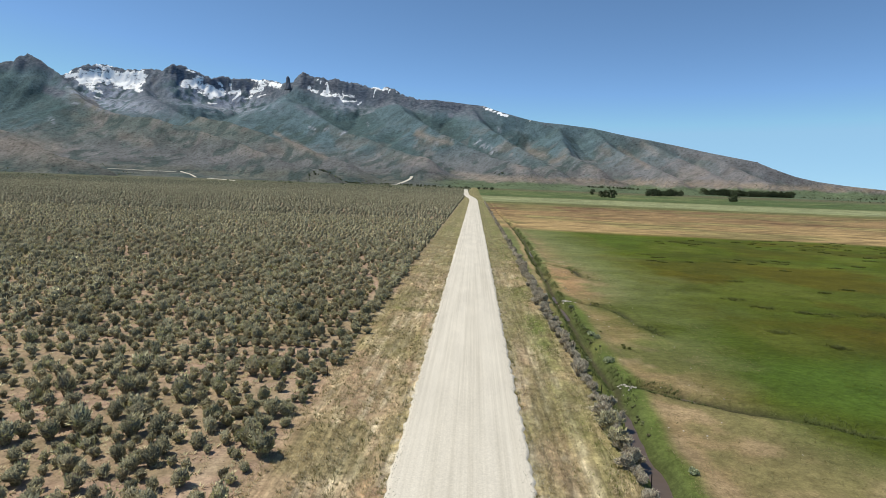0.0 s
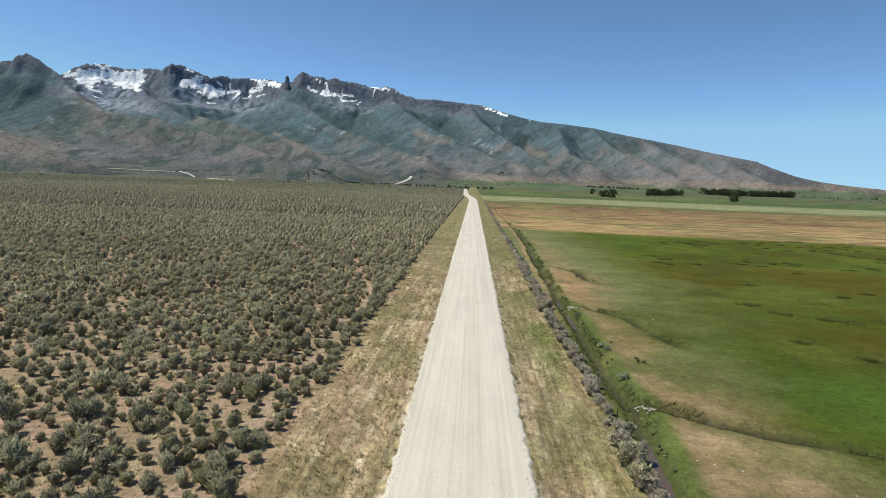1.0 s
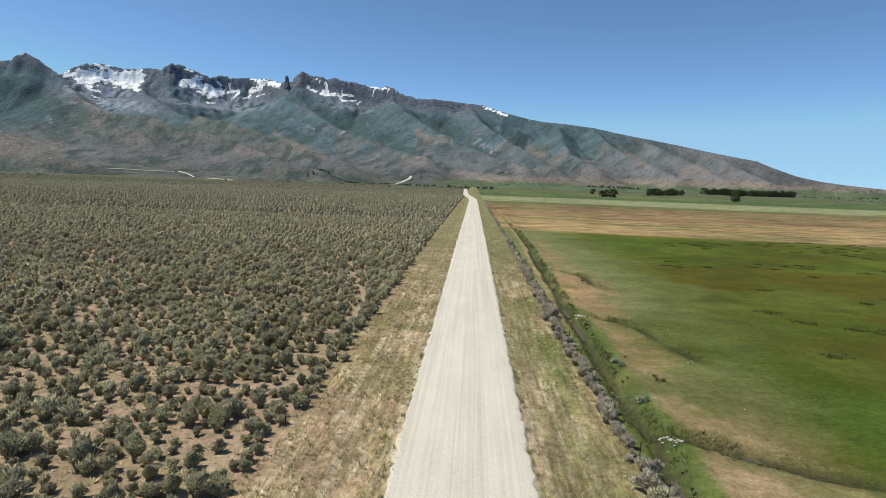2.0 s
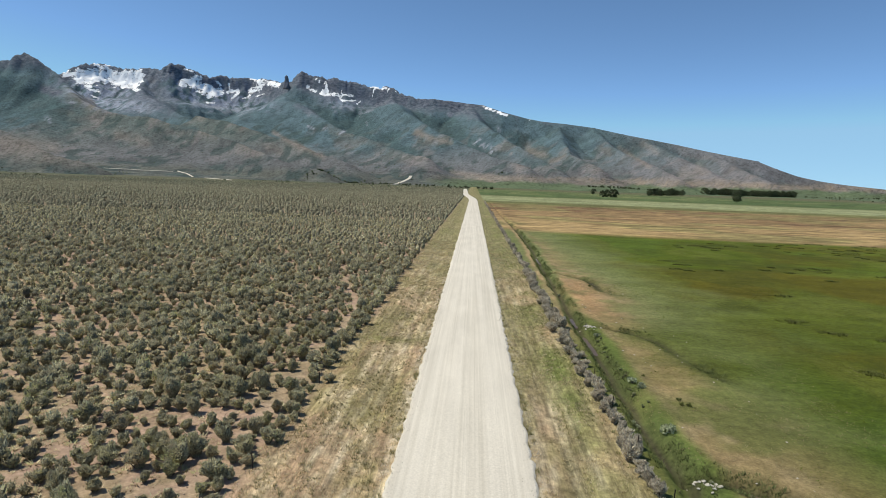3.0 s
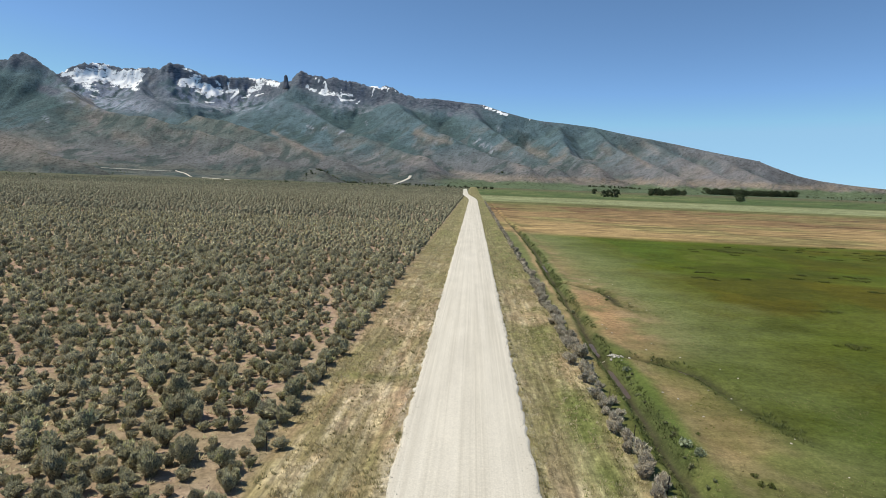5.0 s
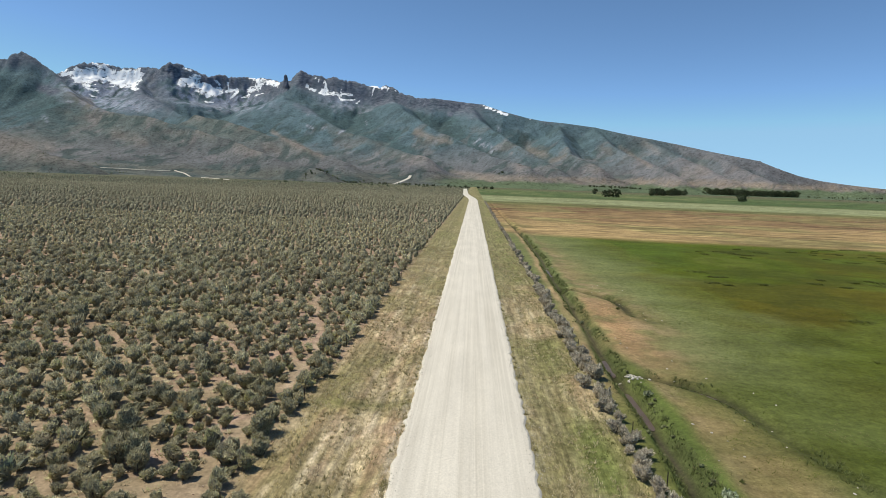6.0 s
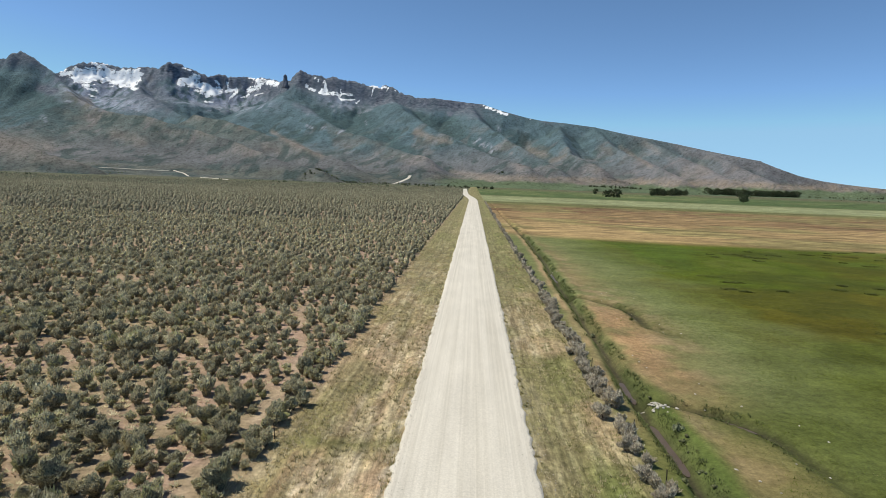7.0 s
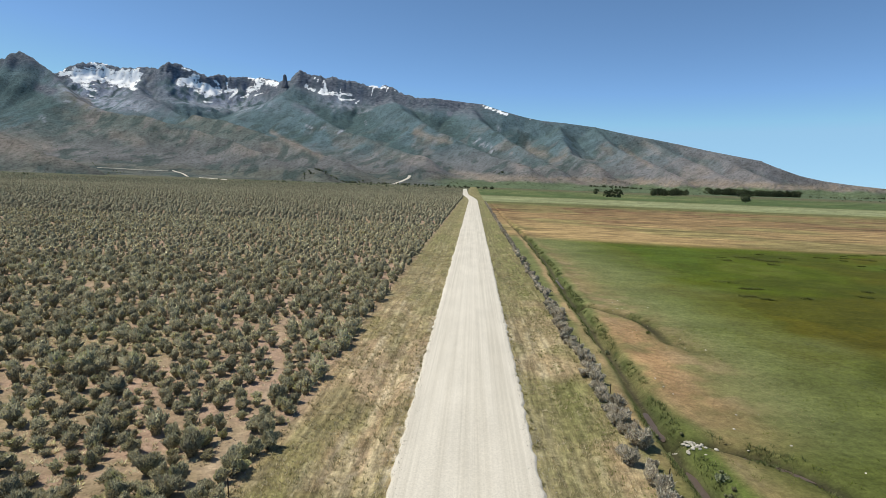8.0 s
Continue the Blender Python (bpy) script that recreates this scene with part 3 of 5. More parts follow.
def mountain_z(x, y):
    wx, wy = bent(x, y)
    high, low = np.full(x.shape, -50.0), np.full(x.shape, -50.0)
    top = np.full(x.shape, 1e9)
    for line in HIGH:
        top = np.minimum(top, line_distance(x, y, line)[0])
    free = ramp(top, 8, 130)
    hx_ = x + free * (45 * (fbm(x * 0.008, y * 0.008, 3, 171) - 0.5) + 24 * (fbm(x * 0.03, y * 0.03, 2, 173) - 0.5))
    hy_ = y + free * (45 * (fbm(x * 0.008, y * 0.008, 3, 172) - 0.5) + 24 * (fbm(x * 0.03, y * 0.03, 2, 174) - 0.5))
    for line, steep in zip(HIGH, (1.55, 1.0, 1.2, 1.3)):
        high = np.maximum(high, crest_field(hx_, hy_, line, steep))
    for line in LOW:
        low = np.maximum(low, crest_field(wx, wy, line, 0.78))
    fan = 0.05 * np.maximum(0, np.hypot(x, y) - 1500) * (1 - 0.8 * ramp(np.degrees(np.arctan2(x, y)), 8, 30))
    z = np.maximum(np.maximum(high, low), fan)
    gully = ridged(x * 0.0026, y * 0.0026, 5, 74)
    far = np.hypot(x, y)
    down = np.degrees(np.arctan2(x, y)) + 0.0055 * far + 1.2 * (fbm(x * 0.003, y * 0.003, 3, 175) - 0.5)
    rill = ridged(down * 0.50, far * 0.0011, 4, 176)
    flank = np.minimum(1, np.maximum(z, 0) / 150)
    z = z - (6 * (0.78 - gully) + 22 * (0.80 - rill)) * flank * ramp(top, 20, 350)
    z = z - 3 * (0.75 - ridged(x * 0.0085, y * 0.0085, 3, 77)) * flank * ramp(top, 20, 200)
    # cliffs under the high crests
    z = z - 42 * ramp(top, 12, 50) * ramp(z, 380, 480) * (0.5 + 0.8 * fbm(x * 0.01, y * 0.01, 3, 78))
    z = z + 3 * (fbm(x * 0.03, y * 0.03, 3, 75) - 0.5) * flank * ramp(top, 0, 60)
    crag = ridged(x * 0.018, y * 0.018, 4, 76)
    z = z + 30 * (crag - 0.62) * ramp(z, 400, 520) * (0.4 + 0.6 * ramp(top, 15, 120))
    z = z + 24 * (ridged(x * 0.045, y * 0.045, 2, 79) - 0.6) * ramp(z, 430, 530) * (1 - ramp(top, 60, 160))
    d = np.hypot(x, y)
    return z - 34 * (1 - ramp(d, 1050, 2000)) - 30 * (1 - ramp(d, 1050, 1150))


def spread(v, rows, cols):
    """Box average over neighbouring rows and columns."""
    for axis, r in ((0, rows), (1, cols)):
        pad = [(0, 0), (0, 0)]
        pad[axis] = (r + 1, r)
        run = np.cumsum(np.pad(v, pad, mode="edge"), axis=axis)
        n = v.shape[axis]
        v = (np.take(run, np.arange(2 * r + 1, 2 * r + 1 + n), axis) - np.take(run, np.arange(0, n), axis)) / (2 * r + 1)
    return v


# where snow lies, and what else marks the flanks: stretches from bearing and rise to bearing and rise in degrees, half-width, amount
SNOW_LEFT = (
    (-35.87, 7.59, -34.56, 7.85, 0.28, 0.9), (-34.77, 7.55, -32.72, 7.84, 0.57, 1), (-32.73, 7.7, -30.6, 8.09, 0.51, 1), (-32.11, 7.41, -30.96, 7.25, 0.4, 0.95),
    (-33.85, 8.75, -33.37, 8.45, 0.12, 0.9), (-33.37, 8.45, -32.82, 8.74, 0.17, 0.8), (-35.18, 7.14, -34.18, 6.99, 0.17, 0.7), (-34.59, 6.76, -33.91, 6.52, 0.23, 0.62),
    (-34.41, 6.24, -33.68, 5.99, 0.14, 0.6), (-33.78, 6.76, -33.59, 6.46, 0.11, 0.7), (-35.15, 7.95, -33.95, 8.15, 0.14, 0.8),
)
SNOW_MIDDLE = (
    (-27.26, 7.87, -26, 8.38, 0.34, 0.95), (-26.33, 7.91, -25.07, 7.69, 0.34, 0.95), (-25.4, 7.37, -24.11, 7.43, 0.34, 0.9), (-25.07, 7, -23.97, 7.35, 0.23, 0.9),
    (-26.11, 7.3, -25.07, 7, 0.14, 0.75), (-23.33, 8.19, -23.34, 7.6, 0.11, 0.9), (-23.48, 7.44, -22.51, 7.77, 0.14, 0.8), (-23.15, 6.81, -22.51, 7.52, 0.11, 0.8),
    (-21.52, 7.7, -20.67, 7.97, 0.26, 0.85), (-22.16, 6.99, -21.52, 7.25, 0.14, 0.7), (-21.02, 7.29, -20.26, 7.55, 0.11, 0.65), (-20.67, 8.63, -19, 8.46, 0.23, 0.95),
    (-21.51, 8.8, -20.26, 8.81, 0.11, 0.85), (-25.18, 6.4, -24.6, 6.4, 0.11, 0.8), (-23.96, 8.04, -24.44, 8.34, 0.11, 0.8), (-27.1, 9.13, -26.32, 8.98, 0.09, 0.7),
)
SNOW_RIGHT = (
    (-16.3, 8.35, -15.62, 8.14, 0.17, 0.9), (-14.98, 8.18, -14.14, 8.34, 0.09, 0.8), (-15.09, 7.97, -13.49, 7.97, 0.17, 0.9), (-13.33, 7.82, -13.05, 7.42, 0.14, 0.9),
    (-13.17, 8.3, -13.11, 7.94, 0.09, 0.9), (-13.06, 7.94, -11.77, 7.91, 0.12, 0.9), (-12.84, 7.43, -11.76, 7.49, 0.09, 0.85), (-11.59, 7.24, -11.27, 7.57, 0.14, 0.9),
    (-15.63, 9.32, -14.57, 8.88, 0.09, 0.9), (-10.32, 8.93, -8.73, 8.76, 0.14, 0.95), (-10.04, 8.74, -10.24, 7.78, 0.07, 0.9), (-8.29, 8.67, -7.79, 8.49, 0.07, 0.8),
    (0.6, 7.45, 1.27, 7.23, 0.10, 0.95), (1.27, 7.23, 2.95, 6.68, 0.13, 1), (4.94, 6.34, 5.38, 6.25, 0.06, 0.8),
)
DRY = (
    (-5.75, 4.77, -4.34, 4.28, 0.28, 0.9), (-4.34, 4.28, -2.37, 3.91, 0.17, 0.7), (-19.34, 4.1, -17.94, 3.33, 0.17, 0.85), (-17.94, 3.33, -14.75, 1.99, 0.23, 0.75),
    (-13.43, 4.31, -12.08, 4.22, 0.14, 0.7), (-12.34, 3.72, -8.49, 3.46, 0.17, 0.5), (-35.61, 5.79, -34.23, 5.43, 0.4, 0.75), (-32.22, 3.06, -30.19, 2.47, 0.4, 0.6),
    (-40.59, 1.83, -36.91, 1.71, 0.51, 0.8), (-37.33, 0.86, -36.95, 0.65, 0.28, 0.7), (5.15, 3.38, 6.54, 3.04, 0.45, 0.7), (7.39, 2.35, 8.71, 2.99, 0.23, 0.7),
    (13.64, 3.89, 16.55, 2.07, 0.14, 0.8), (19.29, 1.52, 20.69, 1.81, 0.45, 0.6), (15.89, 4.29, 16.94, 3.53, 0.28, 0.5), (-19.75, 2.71, -18.72, 2.34, 0.34, 0.5),
    (-2.26, 1.1, 3.36, 0.57, 0.23, 0.7), (3.64, 0.58, 14.14, 0.3, 0.17, 0.6),
)
PALE = (
    (0.14, 3.94, 1.84, 3.28, 0.28, 0.8), (-35.62, 5.47, -35.23, 5.33, 0.11, 0.7), (-37.22, 3.96, -36.65, 3.74, 0.17, 0.8), (-16.22, 4.91, -15.79, 4.72, 0.11, 0.8),
    (-14.78, 4.57, -14.52, 4.79, 0.11, 0.8), (-13.11, 4.28, -12.79, 4.51, 0.14, 0.9), (-10.74, 5.58, -10.62, 5.31, 0.06, 0.8), (-0.16, 4.42, 0.69, 4.23, 0.09, 0.8),
    (-13.74, 6.85, -11.31, 6.83, 0.34, 0.6), (-25.18, 6.05, -21.77, 6.06, 0.45, 0.6), (-32.78, 5.85, -29.78, 5.42, 0.68, 0.5), (-11.3, 6.19, -10.22, 6.78, 0.17, 0.6),
    (-8.59, 7.55, -8.04, 7.47, 0.11, 0.6), (1.73, 5.62, 2.3, 5.26, 0.11, 0.6), (-2.75, 6.67, -2.36, 6.52, 0.14, 0.8), (-16.39, 6.01, -16.02, 5.87, 0.11, 0.6),
)
CRAG = (
    (-37.33, 6.27, -36.45, 6.15, 0.28, 1), (-30.39, 7.74, -30.11, 6.35, 0.34, 0.8), (-29.74, 7.57, -28.43, 5.78, 0.8, 0.6), (-17.18, 6.64, -15.59, 5.95, 0.28, 0.6),
    (-5.83, 7.51, 0.3, 6.66, 0.45, 0.75), (-8.05, 7.95, -6.11, 7.5, 0.45, 0.8),
)
GREEN = (
    (-40.5, 6.4, -36.6, 5.3, 1.1, 0.85), (-38.0, 4.6, -36.2, 4.2, 0.8, 0.7), (-36.4, 6.0, -35.2, 5.2, 0.6, 0.6),
    (-13.44, 4.74, -8.48, 3.24, 1.02, 0.5), (-8.48, 3.24, -6.24, 2.78, 0.34, 0.7), (4.93, 2.44, 6.58, 2.22, 0.45, 0.6), (11.22, 5.28, 15.43, 3.77, 0.57, 0.5),
    (18.43, 3.3, 16.37, 4.56, 0.45, 0.5), (-39.76, 4.68, -37.25, 3.15, 1.14, 0.5), (-11.29, 5.92, -10.14, 3.28, 0.8, 0.5), (-28, 4.1, -26.15, 3.88, 0.23, 0.7),
)


def patches(bearing, rise, fields, fray, soft=0.6):
    """How much of a listed cover lies at each place, with frayed edges."""
    best = np.zeros(bearing.shape)
    for b0, r0, b1, r1, half, amount in fields:
        eb, er = b1 - b0, r1 - r0
        k = np.clip(((bearing - b0) * eb + (rise - r0) * er) / (eb * eb + er * er + 1e-9), 0, 1)
        d = np.hypot(bearing - b0 - k * eb, rise - r0 - k * er) / half
        best = np.maximum(best, (1 - ramp(d + fray, 1 - soft, 1 + soft)) * amount)
    return best


def mountain_tint(x, y, z):
    bearing = np.degrees(np.arctan2(x, y))
    rise = np.degrees(np.arctan2(z - 14, np.hypot(x, y)))
    n1, n2 = fbm(x * 0.004, y * 0.004, 4, 81), fbm(x * 0.016, y * 0.016, 4, 82)
    n3 = fbm(x * 0.022, y * 0.022, 2, 83)
    high, low = np.full(x.shape, 1e9), np.full(x.shape, 1e9)
    peak, fore = np.full(x.shape, -50.0), np.full(x.shape, -50.0)
    wx, wy = bent(x, y)
    for line, steep in zip(HIGH, (1.55, 1.0, 1.2, 1.3)):
        high = np.minimum(high, line_distance(x, y, line)[0])
        peak = np.maximum(peak, crest_field(x, y, line, steep))
    for line in LOW:
        if line is LEFT_SPUR or line is LEFT_FOOT or line is TAN_SPUR:
            fore = np.maximum(fore, crest_field(wx, wy, line, 0.78))
        else:
            peak = np.maximum(peak, crest_field(wx, wy, line, 0.78))
        if line is not BUTTRESS:
            low = np.minimum(low, line_distance(wx, wy, line)[0])
    # hollows are green with brush, noses and crests dry
    form = z - spread(z, 17, 21)
    hollow, nose = ramp(-form + 8 * (n2 - 0.5), -1, 9), ramp(form + 10 * (n2 - 0.5), 2, 13)
    spur = ramp(fore - peak, -2, 5) * (1 - ramp(z + 80 * (n1 - 0.5), 270, 420)) * np.maximum(ramp(bearing + 6 * (n1 - 0.5), -38.5, -36), 1 - ramp(z, 110, 170))
    lower = 1 - ramp(z + 60 * (n1 - 0.5), 90, 230)
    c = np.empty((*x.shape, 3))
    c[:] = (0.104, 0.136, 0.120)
    c = blend(c, (0.132, 0.132, 0.094), spur * 0.9)
    c = blend(c, (0.070, 0.098, 0.080), hollow * (0.30 + 0.5 * ramp(n1, 0.35, 0.6)))
    c = blend(c, (0.168, 0.142, 0.115), (1 - ramp(z + 90 * (n1 - 0.5), 40, 190)) * 0.8)
    # dry crests of the spurs and bare patches on them
    c = blend(c, (0.235, 0.190, 0.130), np.exp(-(low / 28) ** 2) * np.maximum(spur, 0.7 * lower) * ramp(n1 + 0.4 * (n2 - 0.5), 0.36, 0.56) * 0.8)
    c = blend(c, (0.215, 0.165, 0.125), np.maximum(spur, 0.8 * lower) * ramp(n1 + 0.5 * (n2 - 0.5), 0.52, 0.62) * (0.15 + 0.25 * nose))
    c = blend(c, (0.240, 0.185, 0.145), ramp(n2 + 0.5 * (n1 - 0.5), 0.60, 0.70) * (1 - ramp(z, 150, 330)) * 0.35)
    c = blend(c, (0.150, 0.136, 0.088), (1 - ramp(z + 14 * (n2 - 0.5), 20, 48)) * 0.8)
    c = blend(c, (0.085, 0.090, 0.070), (1 - ramp(z, 18, 70)) * ramp(n2, 0.46, 0.58) * 0.6)
    c = blend(c, (0.058, 0.076, 0.056), ramp(n3 + 0.6 * (n2 - 0.5), 0.60, 0.68) * (1 - ramp(z, 200, 380)) * 0.7)
    c = blend(c, (0.24, 0.19, 0.13), 0.6 * ramp(-bearing, 32, 38) * (1 - ramp(z, 90, 150)) * ramp(z, 15, 40) * ramp(n1 + 0.3 * (n2 - 0.5), 0.38, 0.55) * 0.8)
    c = blend(c, (0.195, 0.162, 0.132), ramp(bearing, 8, 22) * (0.25 + 0.5 * ramp(n1 + 0.02 * form, 0.42, 0.6)))
    c = blend(c, (0.255, 0.188, 0.130), ramp(n1 + 0.4 * (n2 - 0.5), 0.59, 0.65) * nose * (1 - ramp(z, 230, 320)) * 0.25)
    # the fan beyond the fields: green at its foot, then dry
    fan = ramp(bearing + 5 * (n1 - 0.5), -5, 1)
    level = rise + 0.5 * (n2 - 0.5) - 0.004 * (bearing - 8)
    c = blend(c, (0.275, 0.195, 0.120), fan * ramp(level, 0.25, 0.45) * (1 - ramp(level, 0.75, 1.15)) * (0.45 + 0.45 * ramp(fbm(bearing * 1.2, rise * 9, 3, 88), 0.42, 0.58)))
    c = blend(c, (0.130, 0.150, 0.062), fan * (1 - ramp(level, 0.22, 0.42)) * 0.9)
    # bare rock along the high crests and in the cirques
    rock = np.exp(-(high / (45 + 130 * n1)) ** 4) * ramp(z + 80 * (n2 - 0.5), 360, 430)
    rock = np.maximum(rock, np.exp(-(high / 35) ** 2) * ramp(z, 300, 380) * ramp(n2, 0.4, 0.5))
    basin = np.exp(-((bearing + 24.2) / 4.6) ** 4) * ramp(rise, 5.6, 6.4) + np.exp(-((bearing + 33.2) / 3.6) ** 4) * ramp(rise, 4.6, 5.6)
    basin = np.maximum(basin, 0.8 * np.exp(-((bearing + 12.7) / 2.6) ** 4) * ramp(rise, 6.4, 7.4))
    c = blend(c, (0.33, 0.315, 0.305), np.clip(basin, 0, 1) * ramp(fbm(x * 0.035, y * 0.035, 4, 84), 0.42, 0.52) * 0.85)
    rock = rock * (1 - 0.75 * np.clip(basin, 0, 1) * ramp(high, 35, 80))
    rock = rock * np.maximum(ramp(bearing, -37, -35.5), ramp(z + 60 * (n2 - 0.5), 425, 480))
    wall, _ = line_distance(x, y, BUTTRESS)
    rock = np.maximum(rock, np.exp(-(wall / 100) ** 2) * ramp(z + 90 * (n2 - 0.5), 300, 400) * (0.45 + 0.4 * ramp(n2, 0.4, 0.6)))
    rock = np.clip(rock, 0, 1) * (0.75 + 0.25 * ramp(n3, 0.4, 0.6))
    fray = 1.8 * (fbm(bearing * 1.6, rise * 2.4, 4, 87) - 0.5)
    c = blend(c, (0.255, 0.192, 0.132), patches(bearing, rise, DRY, fray, 0.9) * 0.85)
    c = blend(c, (0.070, 0.100, 0.082), patches(bearing, rise, GREEN, fray, 0.9))
    c = blend(c, (0.36, 0.33, 0.30), patches(bearing, rise, PALE, fray, 0.9) * ramp(fbm(x * 0.05, y * 0.05, 3, 85), 0.44, 0.56))
    rock = np.maximum(rock, patches(bearing, rise, CRAG, fray, 0.9) * (0.6 + 0.4 * ramp(n2, 0.4, 0.6)))
    snow = np.zeros(x.shape)
    for fields in (SNOW_LEFT, SNOW_MIDDLE, SNOW_RIGHT):
        snow = np.maximum(snow, 0.93 * patches(bearing, rise, fields, 1.6 * (fbm(bearing * 3.2, rise * 5.0, 3, 86) - 0.5), 0.6))
    # distance haze put into the slopes' colour: less red, more blue
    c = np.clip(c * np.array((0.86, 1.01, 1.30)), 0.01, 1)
    return np.concatenate([c, np.clip(snow, 0, 1)[..., None]], -1), np.clip(rock, 0, 1)


mb = np.radians(np.concatenate([np.linspace(-75, -44, 50)[:-1], np.linspace(-44, 39, 690), np.linspace(39, 70, 50)[1:]]))
md = np.concatenate([np.linspace(1050, 1500, 24)[:-1], np.linspace(1500, 2500, 64)[:-1], np.linspace(2500, 3450, 92)[:-1], np.linspace(3450, 4240, 118)[:-1], np.linspace(4240, 4750, 8)])
MB, MD = np.meshgrid(mb, md)
MX, MY = MD * np.sin(MB), MD * np.cos(MB)
MZ = mountain_z(MX, MY)
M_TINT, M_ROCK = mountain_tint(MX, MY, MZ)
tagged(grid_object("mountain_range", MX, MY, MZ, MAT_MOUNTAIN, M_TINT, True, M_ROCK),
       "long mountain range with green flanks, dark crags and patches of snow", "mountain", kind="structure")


# ---------------------------------------------------------------- helpers for things
rng = np.random.default_rng(5)


def mesh_from(name, verts, faces, mat):
    me = bpy.data.meshes.new(name)
    me.from_pydata([tuple(v) for v in verts], [], faces)
    me.materials.append(mat)
    return me


def part(name, me, parent, label=""):
    ob = new(name, me)
    ob.parent = parent
    return tagged(ob, label)


def thing(name, x, y, z, label, category, group=""):
    ob = new(name)
    ob.empty_display_size = 0.2
    ob.matrix_basis = pose(x, y, z)
    return tagged(ob, label, category, group)


def sprays(centre, way, face, length, width):
    """Many leaf sprays as arrays: each a slim cupped lozenge along its own way, its flat side turned to face."""
    n = len(centre)
    face = face / np.linalg.norm(face, axis=1, keepdims=True)
    side = np.cross(way, face)
    side /= np.linalg.norm(side, axis=1, keepdims=True) + 1e-9
    way = way / np.linalg.norm(way, axis=1, keepdims=True)
    half = way * length[:, None] * 0.5
    belly = centre - face * (width * 0.3)[:, None]
    verts = np.stack([centre - half, belly + side * width[:, None], centre + half, belly - side * width[:, None]], 1)
    faces = (np.arange(n)[:, None, None] * 4 + np.array([(0, 1, 2), (0, 2, 3)])[None]).reshape(-1, 3)
    return verts.reshape(-1, 3), faces


def pebbles(centre, way, r):
    """Many small angular stones as arrays."""
    n = len(centre)
    way = way / np.linalg.norm(way, axis=1, keepdims=True)
    side = np.cross(way, np.array([0.31, 0.52, 0.79]))
    side /= np.linalg.norm(side, axis=1, keepdims=True) + 1e-9
    other = np.cross(way, side)
    r = r[:, None]
    verts = np.stack([centre - way * r, centre + side * r, centre + other * r * 0.8, centre - side * r * 0.9, centre - other * r, centre + way * r], 1)
    one = [(0, b, a) for a, b in ((1, 2), (2, 3), (3, 4), (4, 1))] + [(5, a, b) for a, b in ((1, 2), (2, 3), (3, 4), (4, 1))]
    return verts.reshape(-1, 3), (np.arange(n)[:, None, None] * 6 + np.array(one)[None]).reshape(-1, 3)


def bush_arrays(rng, sprigs, fat=1.0, squat=0.62, loose=0.38, lift=0.50):
    """A sagebrush crown one metre across, standing on the origin: several lobes of upright sprigs."""
    lobes = rng.integers(6, 10)
    a = rng.uniform(0, 2 * math.pi, lobes)
    r = rng.uniform(0.10, 0.30, lobes)
    lobe = np.stack([r * np.cos(a), r * np.sin(a), squat * rng.uniform(0.25, 0.62, lobes)], 1)
    size = rng.uniform(0.15, 0.26, lobes)
    pick = rng.integers(0, lobes, sprigs)
    w = rng.normal(size=(sprigs, 3))
    w[:, 2] = np.abs(w[:, 2]) * 1.0 - 0.35
    w /= np.linalg.norm(w, axis=1, keepdims=True)
    c = lobe[pick] + w * (size[pick] * rng.uniform(0.72, 1.05, sprigs))[:, None]
    c[:, 2] = np.maximum(c[:, 2], 0.06)
    face = w + np.array([0, 0, lift]) + rng.normal(size=(sprigs, 3)) * loose
    way = np.array([0, 0, 0.9]) + rng.normal(size=(sprigs, 3)) * 0.55
    way = way - face * (np.sum(way * face, 1) / np.sum(face * face, 1))[:, None] + 0.45 * w
    length = rng.uniform(0.09, 0.20, sprigs) * fat
    width = rng.uniform(0.020, 0.042, sprigs) * fat
    if sprigs < 80:
        length, width = length * 0.62, width * 1.75
    return c, way, face, length, width


